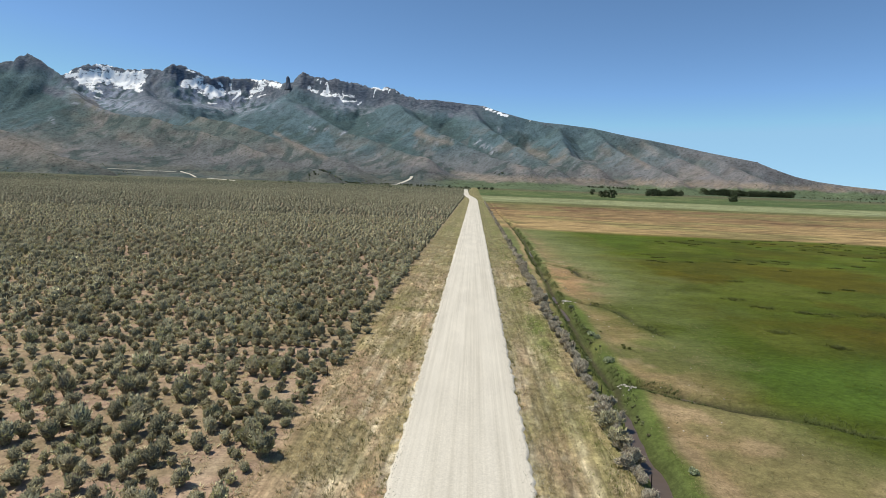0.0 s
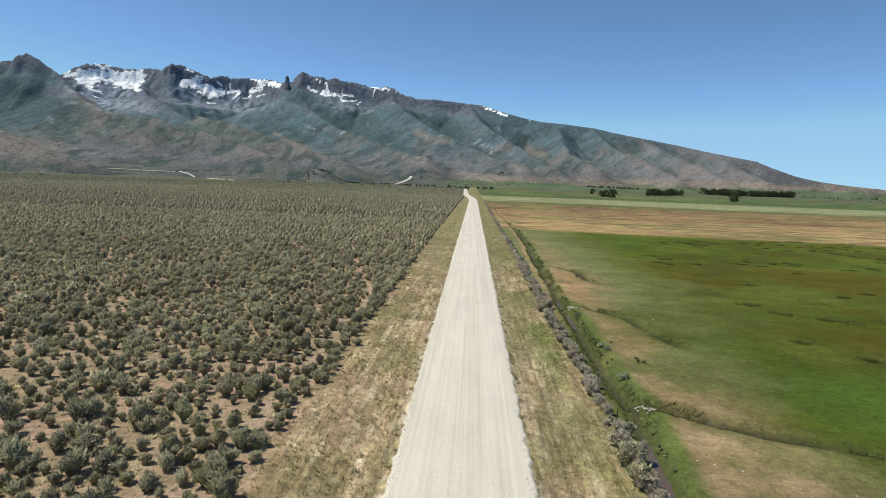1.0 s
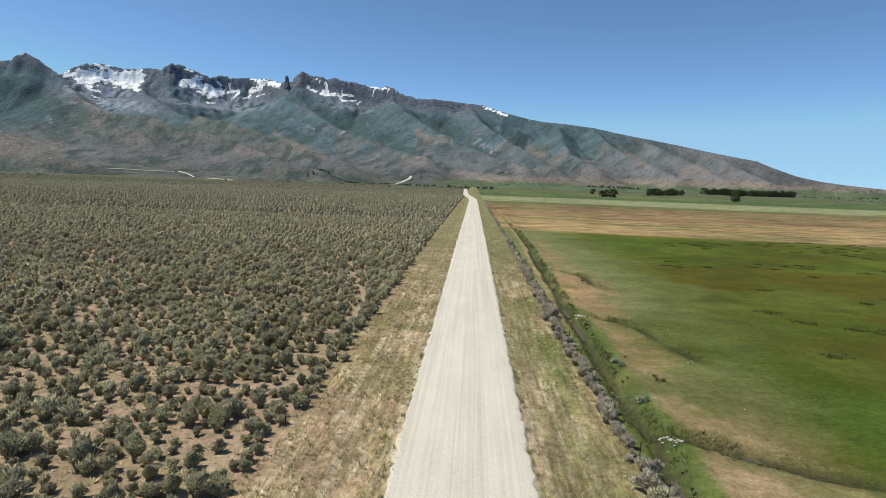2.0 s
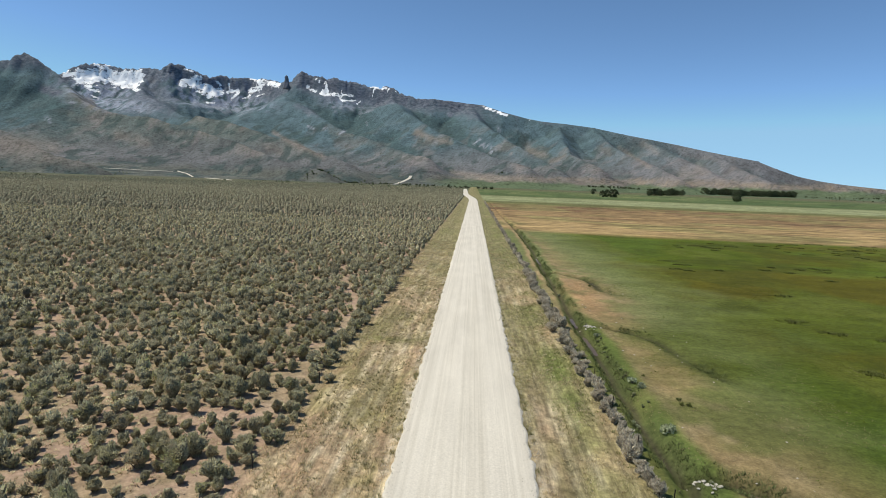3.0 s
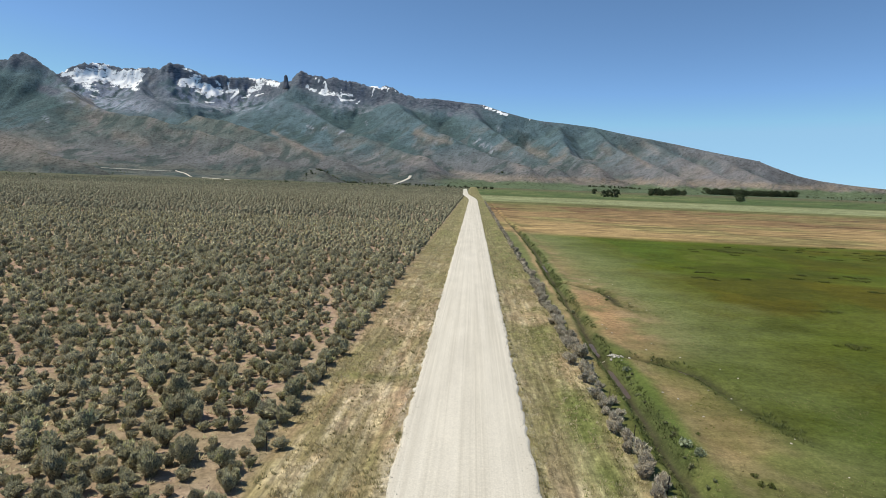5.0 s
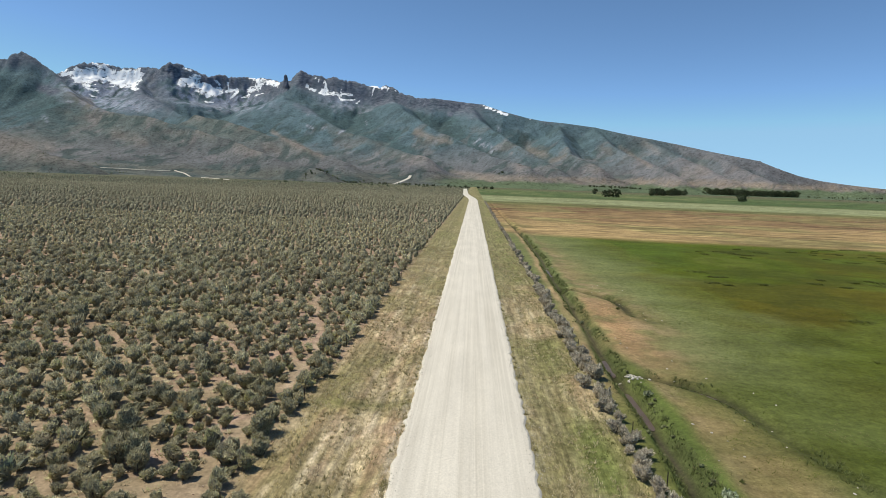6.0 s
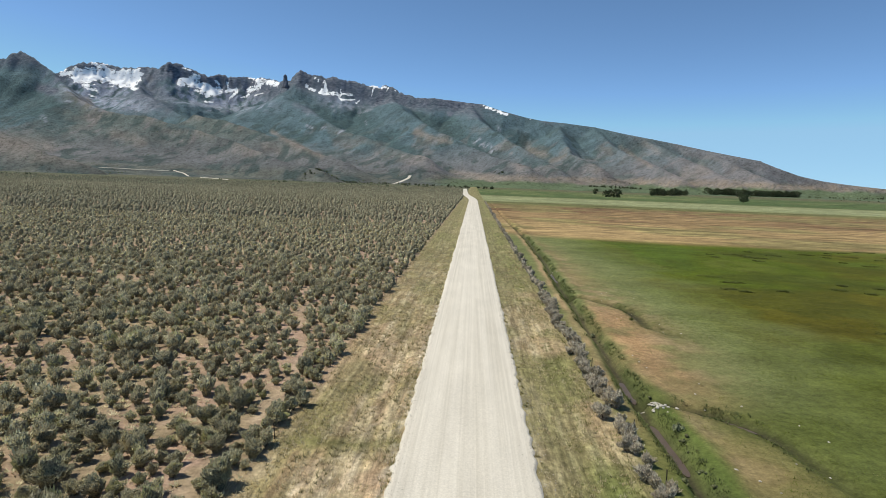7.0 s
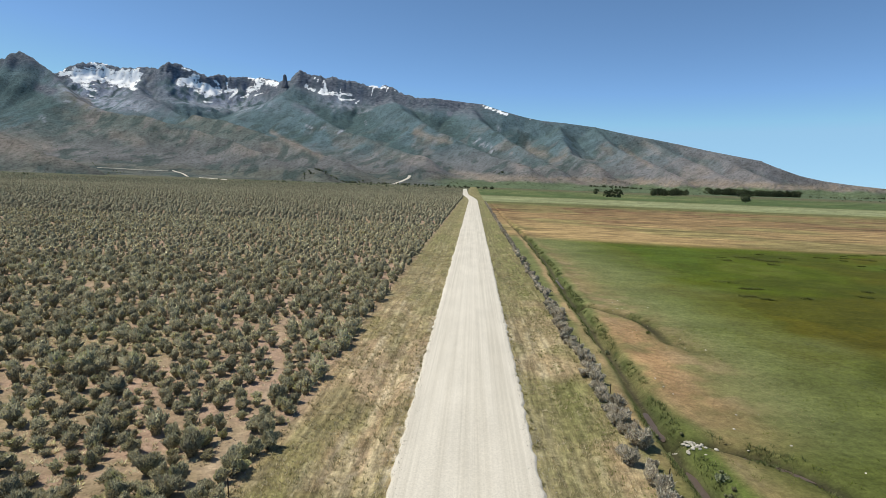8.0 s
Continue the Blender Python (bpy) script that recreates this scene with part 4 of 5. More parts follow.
def tuft_dome(rng, sides, rings):
    """The inside of a shrub one metre across: a dome of several tufts that draws in towards its foot."""
    lobes = int(rng.integers(6, 11))
    a, e = rng.uniform(0, 2 * math.pi, lobes), rng.uniform(0.1, 1.35, lobes)
    tips = np.stack([np.cos(a) * np.cos(e), np.sin(a) * np.cos(e), np.sin(e)], 1)
    reach = rng.uniform(0.12, 0.30, lobes)
    lean = rng.normal(0, 0.05, 2)

    def surface(w):
        near = np.arccos(np.clip(w @ tips.T, -1, 1))
        r = 0.22 + np.max(reach * np.exp(-(near / 0.38) ** 2), axis=1)
        p = w * r[:, None] * np.array([1.0, 1.0, 0.95])
        foot = 1 - 0.45 * ramp(-p[:, 2], 0.02, 0.28)
        p[:, :2] = p[:, :2] * foot[:, None] + lean * (p[:, 2:3] + 0.3)
        p[:, 2] += 0.27
        return p

    t = np.linspace(0, radians(142 if sides > 6 else 125), rings + 1)[1:]
    turn = 2 * math.pi * (np.arange(sides)[None] + 0.5 * (np.arange(rings) % 2)[:, None]) / sides
    ring = np.stack([np.sin(t)[:, None] * np.cos(turn), np.sin(t)[:, None] * np.sin(turn), np.cos(t)[:, None] + 0 * turn], -1).reshape(-1, 3)
    v = surface(np.concatenate([np.array([[0.0, 0.0, 1.0]]), ring]))
    v[1 + (rings - 1) * sides:, 2] = -0.05
    k = np.arange(sides)
    j = (k + 1) % sides
    f = [np.stack([0 * k, 1 + k, 1 + j], 1)]
    for lvl in range(rings - 1):
        p, q = 1 + lvl * sides, 1 + (lvl + 1) * sides
        f += [np.stack([p + k, q + k, q + j], 1), np.stack([p + k, q + j, p + j], 1)]
    return v, np.concatenate(f), surface


def sage_arrays(rng, sprigs, fat=1.0):
    """A sagebrush one metre across on the origin: an inner dome set with upright pointed sprigs, and which faces are sprigs."""
    if sprigs < 0:
        v, f, surface = tuft_dome(rng, 4, 2)
        return v, f, np.zeros(len(f), int)
    sides, rings = (12, 6) if sprigs >= 400 else (10, 5) if sprigs >= 120 else (8, 4) if sprigs >= 60 else (6, 3) if sprigs >= 8 else (5, 2)
    v, f, surface = tuft_dome(rng, sides, rings)
    if not sprigs:
        return v, f, np.zeros(len(f), int)
    w = rng.normal(size=(sprigs, 3))
    w[:, 2] = np.abs(w[:, 2]) * 1.1 - 0.42
    w /= np.linalg.norm(w, axis=1, keepdims=True)
    root = surface(w)
    way = w * 0.75 + np.array([0, 0, 0.55]) + rng.normal(size=w.shape) * 0.34
    way /= np.linalg.norm(way, axis=1, keepdims=True)
    side = np.cross(way, rng.normal(size=w.shape) * 0.5 + w * 0.7 + np.array([0, 0, 0.8]))
    side /= np.linalg.norm(side, axis=1, keepdims=True) + 1e-9
    length, width = rng.uniform(0.07, 0.15, sprigs) * fat ** 0.5, rng.uniform(0.014, 0.028, sprigs) * fat
    foot, tip = root - way * length[:, None] * 0.35, root + way * length[:, None] * 0.8
    blade = np.stack([foot - side * width[:, None], foot + side * width[:, None], tip], 1).reshape(-1, 3)
    return (np.concatenate([v, blade]), np.concatenate([f, np.arange(3 * sprigs).reshape(-1, 3) + len(v)]),
            np.concatenate([np.zeros(len(f), int), np.ones(sprigs, int)]))


def tuft_arrays(rng, sprigs, fat):
    """A low open tuft one metre across: sprigs alone, fanning out from the ground."""
    a, r = rng.uniform(0, 2 * math.pi, sprigs), 0.22 * np.sqrt(rng.uniform(0, 1, sprigs))
    root = np.stack([r * np.cos(a), r * np.sin(a), 0 * a - 0.02], 1)
    way = np.stack([np.cos(a), np.sin(a), rng.uniform(0.5, 1.8, sprigs)], 1)
    way *= (rng.uniform(0.35, 0.6, sprigs) / np.linalg.norm(way, axis=1))[:, None]
    side = np.stack([-np.sin(a), np.cos(a), 0 * a], 1) * (fat * rng.uniform(0.04, 0.08, sprigs))[:, None]
    v = np.stack([root - side, root + side, root + way], 1).reshape(-1, 3)
    return v, np.arange(3 * sprigs).reshape(-1, 3), np.ones(sprigs, int)


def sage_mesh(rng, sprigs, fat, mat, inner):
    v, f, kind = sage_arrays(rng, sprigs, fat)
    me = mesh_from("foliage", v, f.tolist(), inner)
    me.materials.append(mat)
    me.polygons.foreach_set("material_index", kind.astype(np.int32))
    return me


def stem_mesh(rng, name="stem"):
    verts = [0.045 * np.array([math.cos(2.1 * k), math.sin(2.1 * k), -2.0]) for k in range(3)]
    faces = []
    for _ in range(6):
        a, r = rng.uniform(0, 2 * math.pi), rng.uniform(0.12, 0.32)
        tip = np.array([r * math.cos(a), r * math.sin(a), rng.uniform(0.25, 0.5)])
        mid = tip * np.array([0.55, 0.55, 0.35])
        base = len(verts)
        for p, w in ((mid, 0.024), (tip, 0.008)):
            for k in range(3):
                verts.append(p + w * np.array([math.cos(2.1 * k + a), math.sin(2.1 * k + a), 0]))
        for k in range(3):
            j = (k + 1) % 3
            faces.append((k, j, base + j, base + k))
            faces.append((base + k, base + j, base + 3 + j, base + 3 + k))
    return mesh_from(name, verts, faces, MAT_STEM)


def joined_bushes(name, x, y, size, tall, rng, sprigs, fat, mat, inner, label, category, kinds=8, shape=sage_arrays):
    """Many crowns in one mesh, drawn from a few kinds."""
    z = surface_z(x, y)
    pick = rng.integers(0, kinds, len(x))
    turn, tone = rng.uniform(0, 2 * math.pi, len(x)), rng.uniform(-0.5, 0.5, len(x))
    vs, fs, ms, ts, base = [], [], [], [], 0
    for k in range(kinds):
        v, f, kind = shape(rng, sprigs, fat)
        i = np.nonzero(pick == k)[0]
        if not len(i):
            continue
        ct, st = np.cos(turn[i])[:, None], np.sin(turn[i])[:, None]
        px = (v[None, :, 0] * ct - v[None, :, 1] * st) * size[i, None] + x[i, None]
        py = (v[None, :, 0] * st + v[None, :, 1] * ct) * size[i, None] + y[i, None]
        pz = v[None, :, 2] * (size * tall)[i, None] + z[i, None] - 0.02
        vs.append(np.stack([px, py, pz], -1).reshape(-1, 3))
        fs.append((np.arange(len(i))[:, None, None] * len(v) + f[None]).reshape(-1, 3) + base)
        ms.append(np.tile(kind, len(i)))
        ts.append(np.repeat(tone[i], len(v)))
        base += len(i) * len(v)
    ob = tri_object(name, np.concatenate(vs), np.concatenate(fs), inner)
    ob.data.materials.append(mat)
    ob.data.polygons.foreach_set("material_index", np.concatenate(ms).astype(np.int32))
    ob.data.attributes.new("shade", "FLOAT", "POINT").data.foreach_set("value", np.concatenate(ts).astype(np.float32))
    return tagged(ob, label, category, kind="stuff")


def tri_object(name, verts, faces, mat):
    me = bpy.data.meshes.new(name)
    me.vertices.add(len(verts))
    me.vertices.foreach_set("co", verts.astype(np.float32).ravel())
    me.loops.add(faces.size)
    me.loops.foreach_set("vertex_index", faces.astype(np.int32).ravel())
    me.polygons.add(len(faces))
    me.polygons.foreach_set("loop_start", np.arange(0, faces.size, 3, dtype=np.int32))
    me.update(calc_edges=True)
    me.materials.append(mat)
    return new(name, me)


def surface_z(x, y):
    """The ground or the mountain's flank, whichever is higher."""
    x, y = np.asarray(x, float), np.asarray(y, float)
    g = ground_z(x, y)
    return np.where(np.hypot(x, y) > 1050, np.maximum(g, mountain_z(x, y)), g)


# ---------------------------------------------------------------- sagebrush flat


def sage_places(y0, y1, density, spacing):
    """Places for shrubs left of the road, none closer than the spacing, thinner on bare ground."""
    width = 0.86 * y1 + 30
    n = int((y1 - y0) * width * density * 4.0)
    x = SAGE_EDGE - 0.2 - rng.uniform(0, width, n)
    y = rng.uniform(y0, y1, n)
    keep = x > -(0.84 * y + (30 if y1 < 90 else 8))
    bare = fbm(x * 0.16, y * 0.16, 3, 91)
    keep &= rng.uniform(0, 1, n) < (0.50 + 0.62 * ramp(bare, 0.34, 0.58))
    track, _ = line_distance(x, y, SAGE_PATH)
    keep &= track > 0.42 * rng.uniform(0.6, 1.3, n)
    x, y = x[keep], y[keep]
    cell, taken, chosen = spacing, {}, []
    for i in range(len(x)):
        a, b = int(x[i] // cell), int(y[i] // cell)
        ok = True
        for u in (a - 1, a, a + 1):
            for v in (b - 1, b, b + 1):
                j = taken.get((u, v))
                if j is not None and (x[i] - x[j]) ** 2 + (y[i] - y[j]) ** 2 < spacing * spacing:
                    ok = False
        if ok:
            taken[(a, b)] = i
            chosen.append(i)
    return x[chosen], y[chosen]


def shrub_stock(name, count, sprigs, fat, mat, label, category, group):
    made = []
    for _ in range(count):
        ob = thing(name, 0, 0, 0, label, category, group)
        part("foliage", sage_mesh(rng, sprigs, fat, mat, MAT_SHADED_TWIGS_GREY if mat is MAT_SAGE_GREY else MAT_SHADED_TWIGS), ob)
        part("stem", stem_mesh(rng), ob, "dark woody stems")
        made.append(ob)
    return made


def plant_shrubs(stock, x, y, size, tall):
    """Stand copies of the stock at the places; the stock itself takes the first ones."""
    z = ground_z(x, y)
    for i in range(len(x)):
        src = stock[i % len(stock)]
        m = pose(x[i], y[i], z[i] - 0.02, 0, 0, rng.uniform(0, 360)) @ Matrix.Diagonal((size[i], size[i], size[i] * tall[i], 1))
        if i < len(stock):
            src.matrix_basis = m
        else:
            ob = copy_thing(src, m)
            ob.matrix_basis = m


sx, sy = sage_places(-12, 88, 0.82, 0.76)
ey1 = np.arange(20, 88, 1.3)
sx, sy = np.concatenate([sx, -10.4 + rng.normal(0, 0.4, len(ey1))]), np.concatenate([sy, ey1 + rng.uniform(-0.3, 0.3, len(ey1))])
order = np.argsort(np.hypot(sx + 10, (sy - 50) * 0.42))
near, rest = order[:290], order[290:]
size = (0.78 + 0.78 * rng.uniform(0, 1, len(sx)) ** 1.2) * (0.9 + 0.7 * rng.uniform(0, 1, len(sx)) ** 4)
size = size * (0.91 + 0.09 * ramp(sy, 38, 62))
tall = rng.uniform(0.8, 1.15, len(sx))
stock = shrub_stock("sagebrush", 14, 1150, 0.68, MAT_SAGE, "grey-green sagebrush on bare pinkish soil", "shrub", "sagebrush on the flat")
plant_shrubs(stock, sx[near], sy[near], size[near], tall[near])
close = rest[(sx[rest] > -42) & (sy[rest] > 14)]
wide = rest[(sx[rest] <= -42) | (sy[rest] <= 14)]
joined_bushes("sagebrush_near", sx[close], sy[close], size[close], tall[close], rng, 190, 1.5, MAT_SAGE, MAT_SHADED_TWIGS,
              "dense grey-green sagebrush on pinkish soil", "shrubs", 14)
joined_bushes("sagebrush_beside", sx[wide], sy[wide], size[wide], tall[wide], rng, 40, 2.8, MAT_SAGE, MAT_SHADED_TWIGS,
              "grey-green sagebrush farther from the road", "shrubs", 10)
mx_, my_ = sage_places(88, 124, 0.66, 0.90)
joined_bushes("sagebrush_between", mx_, my_, rng.uniform(0.85, 1.9, len(mx_)), rng.uniform(0.85, 1.2, len(mx_)), rng, 80, 2.1, MAT_SAGE, MAT_SHADED_TWIGS,
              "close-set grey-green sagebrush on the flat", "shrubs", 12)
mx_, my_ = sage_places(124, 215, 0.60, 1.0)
joined_bushes("sagebrush_middle", mx_, my_, rng.uniform(0.8, 1.9, len(mx_)), rng.uniform(0.85, 1.2, len(mx_)), rng, 11, 4.2, MAT_SAGE, MAT_SHADED_TWIGS,
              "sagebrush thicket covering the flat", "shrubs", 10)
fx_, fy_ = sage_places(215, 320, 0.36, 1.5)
joined_bushes("sagebrush_far", fx_, fy_, rng.uniform(1.1, 2.3, len(fx_)), rng.uniform(1.1, 1.45, len(fx_)), rng, 0, 1.0, MAT_SAGE, MAT_SHADED_TWIGS,
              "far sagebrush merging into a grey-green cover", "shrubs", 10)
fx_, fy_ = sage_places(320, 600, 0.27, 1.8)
joined_bushes("sagebrush_far", fx_, fy_, rng.uniform(1.3, 2.7, len(fx_)), rng.uniform(1.15, 1.5, len(fx_)), rng, -1, 1.0, MAT_SAGE, MAT_SHADED_TWIGS,
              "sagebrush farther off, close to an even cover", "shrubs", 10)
# low tufts and seedlings between the shrubs
tx, ty = sage_places(5, 95, 1.25, 0.38)
pale = rng.uniform(0, 1, len(tx)) < 0.4
joined_bushes("sagebrush_seedlings", tx[~pale], ty[~pale], rng.uniform(0.3, 0.8, (~pale).sum()), rng.uniform(0.5, 0.9, (~pale).sum()), rng, 16, 1.0, MAT_SAGE, MAT_SAGE,
              "small seedlings and tufts on bare soil", "shrubs", 8, tuft_arrays)
joined_bushes("dry_tufts", tx[pale], ty[pale], rng.uniform(0.25, 0.7, pale.sum()), rng.uniform(0.4, 0.8, pale.sum()), rng, 16, 0.7, MAT_GRASS, MAT_GRASS,
              "dead straw-coloured tufts between the sagebrush", "grass", 8, tuft_arrays)

# ---------------------------------------------------------------- shrub row along the field
ry_ = np.arange(14, 104, 0.56) + rng.uniform(-0.3, 0.3, len(np.arange(14, 104, 0.56)))
rx_ = ROW_X + rng.normal(0, 0.28, len(ry_))
gap = fbm(ry_ * 0.9, ry_ * 0, 2, 95) > 0.20
ry_, rx_ = ry_[gap], rx_[gap]
row_stock = shrub_stock("silver_sagebrush", 6, 620, 1.05, MAT_SAGE_GREY, "silvery grey sagebrush in a row beside the ditch", "shrub", "shrub row along the field")
plant_shrubs(row_stock, rx_, ry_, 0.66 + 1.05 * np.clip(fbm(ry_ * 0.45, ry_ * 0 + 2, 2, 96) - 0.25, 0, 1) + 0.45 * rng.uniform(0, 1, len(ry_)) ** 1.4, rng.uniform(0.8, 1.25, len(ry_)))
fy2 = np.arange(104, 470, 1.25) + rng.uniform(-0.6, 0.6, len(np.arange(104, 470, 1.25)))
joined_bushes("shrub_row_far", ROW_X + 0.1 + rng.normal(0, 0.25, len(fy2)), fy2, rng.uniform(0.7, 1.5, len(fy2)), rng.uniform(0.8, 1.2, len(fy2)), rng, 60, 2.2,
              MAT_SAGE_GREY, MAT_SHADED_TWIGS_GREY, "grey shrubs lining the field far along the road", "shrubs")


# ---------------------------------------------------------------- grass
def blades(name, x, y, height, spread, count, rng, mat, label, category, wide=0.02):
    """Tufts of bent grass blades joined in one mesh."""
    n = len(x) * count
    X, Y, H = np.repeat(x, count), np.repeat(y, count), np.repeat(height, count)
    a = rng.uniform(0, 2 * math.pi, n)
    r0, lean = rng.uniform(0, spread, n), rng.uniform(0.35, 1.15, n)
    H = H * rng.uniform(0.6, 1.15, n)
    bx, by = X + r0 * np.cos(a), Y + r0 * np.sin(a)
    bz = ground_z(bx, by) - 0.02
    wx, wy = -np.sin(a) * wide, np.cos(a) * wide
    tx_, ty_ = bx + np.cos(a) * H * lean, by + np.sin(a) * H * lean
    v = np.stack([np.stack([bx - wx, by - wy, bz], -1), np.stack([bx + wx, by + wy, bz], -1), np.stack([tx_, ty_, bz + H], -1)], 1)
    f = np.arange(n * 3).reshape(-1, 3)
    return tagged(tri_object(name, v.reshape(-1, 3), f, mat), label, category, kind="stuff")


def strip_places(n, x0, x1, y0, y1, seed, lo, hi):
    x, y = rng.uniform(x0, x1, n), y0 + (y1 - y0) * rng.uniform(0, 1, n) ** 1.35
    keep = rng.uniform(0, 1, n) < ramp(fbm(x * 0.9, y * 0.45, 3, seed), lo, hi)
    return x[keep], y[keep]


gx1, gy1 = strip_places(31000, SAGE_EDGE - 0.4, -ROAD_HALF - 0.15, 5, 150, 101, 0.30, 0.62)
gx2, gy2 = strip_places(17000, ROAD_HALF + 0.35, ROW_X, 5, 150, 102, 0.36, 0.66)
vx, vy = np.concatenate([gx1, gx2]), np.concatenate([gy1, gy2])
blades("dry_grass", vx, vy, rng.uniform(0.07, 0.20, len(vx)), 0.10, 6, rng, MAT_GRASS, "dry straw-coloured grass on the road verges", "grass", 0.014)

gx4, gy4 = strip_places(4200, SAGE_EDGE - 0.2, -ROAD_HALF - 0.5, 8, 95, 104, 0.40, 0.60)
blades("verge_tufts", gx4, gy4, rng.uniform(0.10, 0.26, len(gx4)), 0.07, 8, rng, MAT_TUFT, "low olive weeds and tufts on the dry verge", "grass", 0.018)

gx3, gy3 = strip_places(5000, 5.4, ROW_X - 0.3, 5, 130, 103, 0.46, 0.62)
keep = (gy3 > 44) | (gx3 > 7.2) | (rng.uniform(0, 1, len(gx3)) < 0.3)
gx3, gy3 = gx3[keep], gy3[keep]
blades("verge_green_grass", gx3, gy3, rng.uniform(0.07, 0.17, len(gx3)), 0.14, 6, rng, MAT_GREEN_GRASS, "green grass on the moist verge strip", "grass", 0.018)

# taller straw in clumps, drawn out along the road
def clump_places(n, x0, x1, y0, y1, seed):
    x, y = rng.uniform(x0, x1, n), y0 + (y1 - y0) * rng.uniform(0, 1, n) ** 1.2
    keep = fbm(x * 2.0, y * 0.13, 3, seed) + 0.5 * (fbm(x * 2.6, y * 0.9, 2, seed + 1) - 0.5) > 0.55
    return x[keep], y[keep]


cx1, cy1 = clump_places(9500, SAGE_EDGE + 0.1, -ROAD_HALF - 0.3, 16, 120, 105)
cx2, cy2 = clump_places(3600, ROAD_HALF + 0.4, ROW_X - 0.8, 16, 120, 107)
vx, vy = np.concatenate([cx1, cx2]), np.concatenate([cy1, cy2])
blades("straw_clumps", vx, vy, rng.uniform(0.08, 0.20, len(vx)), 0.12, 8, rng, MAT_STRAW, "pale seeding straw in clumps on the verges", "grass", 0.009)
wy0 = rng.uniform(18, 110, 190)
wx0 = np.where(rng.uniform(0, 1, 190) < 0.5, -1, 1) * (ROAD_HALF + rng.uniform(-0.02, 0.45, 190))
blades("roadside_weeds", np.repeat(wx0, 5) + rng.normal(0, 0.06, 950), np.repeat(wy0, 5) + rng.normal(0, 0.16, 950), rng.uniform(0.08, 0.20, 950), 0.06, 8, rng, MAT_TUFT,
       "small olive weeds at the loose edge of the road", "grass", 0.02)

# rank grass and weeds along the ditches
dy_ = rng.uniform(8, 190, 5200)
dx_ = np.interp(dy_, DITCH_Y, DITCH_X) + np.sign(rng.uniform(-1, 1, 5200)) * np.where(dy_ < 36, rng.uniform(0.62, 1.2, 5200), rng.uniform(0.30, 1.05, 5200))
for line in SIDE_CHANNELS:
    pts = np.array(line)
    s_ = rng.uniform(0, 1, 1100) ** (0.9 if line is SIDE_CHANNELS[0] else 1.3) * (len(pts) - 1)
    cx = np.interp(s_, np.arange(len(pts)), pts[:, 0]) + rng.normal(0, 0.55, 1100)
    cy = np.interp(s_, np.arange(len(pts)), pts[:, 1]) + rng.normal(0, 0.55, 1100)
    dx_, dy_ = np.concatenate([dx_, cx]), np.concatenate([dy_, cy])
keep = fbm(dx_ * 0.5, dy_ * 0.3, 3, 111) > 0.47 + 0.07 * ramp(dy_, 70, 90)
dx_, dy_ = dx_[keep], dy_[keep]
blades("ditch_grass", dx_, dy_, rng.uniform(0.08, 0.24, len(dx_)), 0.2, 7, rng, MAT_RANK, "rank green grass on the ditch banks", "grass", 0.022)
wy_ = rng.uniform(10, 240, 520)
wx_ = np.interp(wy_, DITCH_Y, DITCH_X) + np.where(rng.uniform(0, 1, 520) < 0.62, rng.normal(0.62, 0.2, 520), rng.normal(-0.5, 0.15, 520))
keep = (fbm(wx_ * 0.1, wy_ * 0.2, 3, 112) > 0.55) & ((wy_ < 74) | (rng.uniform(0, 1, 520) < 0.35))
wx_, wy_ = wx_[keep], wy_[keep]
joined_bushes("ditch_weeds", wx_, wy_, rng.uniform(0.15, 0.42, len(wx_)), rng.uniform(0.6, 0.9, len(wx_)), rng, 70, 2.6, MAT_WEED, MAT_WEED,
              "leafy green weeds along the muddy ditch", "weeds", 6)

# rushes in the wet meadow
rx2, ry2 = rng.uniform(30, 150, 1500), rng.uniform(60, 178, 1500)
keep = (fbm(rx2 * 0.03, ry2 * 0.05, 3, 121) > 0.50) & (rx2 > 0.30 * ry2)
rx2, ry2 = rx2[keep][:190], ry2[keep][:190]
rx2 = np.concatenate([rx2, [57.1, 40.3, 42.5, 32.1, 34.5, 58.5, 36.5, 43.5, 38.1, 48.0, 50.1, 51.6, 41.9]])
ry2 = np.concatenate([ry2, [88.4, 69.6, 69.0, 58.9, 53.6, 108.6, 71.9, 115.4, 127.4, 69.7, 71.0, 84.8, 91.9]])
rr = 0.45 + 1.0 * rng.uniform(0, 1, len(rx2)) ** 1.8
per = 52
a_, q_ = rng.uniform(0, 2 * math.pi, (len(rx2), per)), np.sqrt(rng.uniform(0, 1, (len(rx2), per)))
bx_ = (rx2[:, None] + rr[:, None] * 1.5 * q_ * np.cos(a_) + rng.normal(0, 0.2, (len(rx2), per))).ravel()
by_ = (ry2[:, None] + rr[:, None] * 0.9 * q_ * np.sin(a_) + rng.normal(0, 0.2, (len(rx2), per))).ravel()
blades("rushes", bx_, by_, rng.uniform(0.10, 0.30, len(bx_)), 0.32, 7, rng, MAT_RUSH, "dark rush clumps in the green meadow", "rushes", 0.030)

# meadow grass where it is near
ex_, ey_ = rng.uniform(11, 46, 30000), 12 + 85 * rng.uniform(0, 1, 30000) ** 1.3
keep = (rng.uniform(0, 1, 30000) < ramp(fbm(ex_ * 0.3, ey_ * 0.3, 3, 131), 0.35, 0.6)) & (ex_ < 16 + 0.62 * ey_)
ex_, ey_ = ex_[keep], ey_[keep]
green = fbm(ex_ * 0.12, ey_ * 0.12, 3, 12) + 0.03 * (ex_ - 20) > 0.52
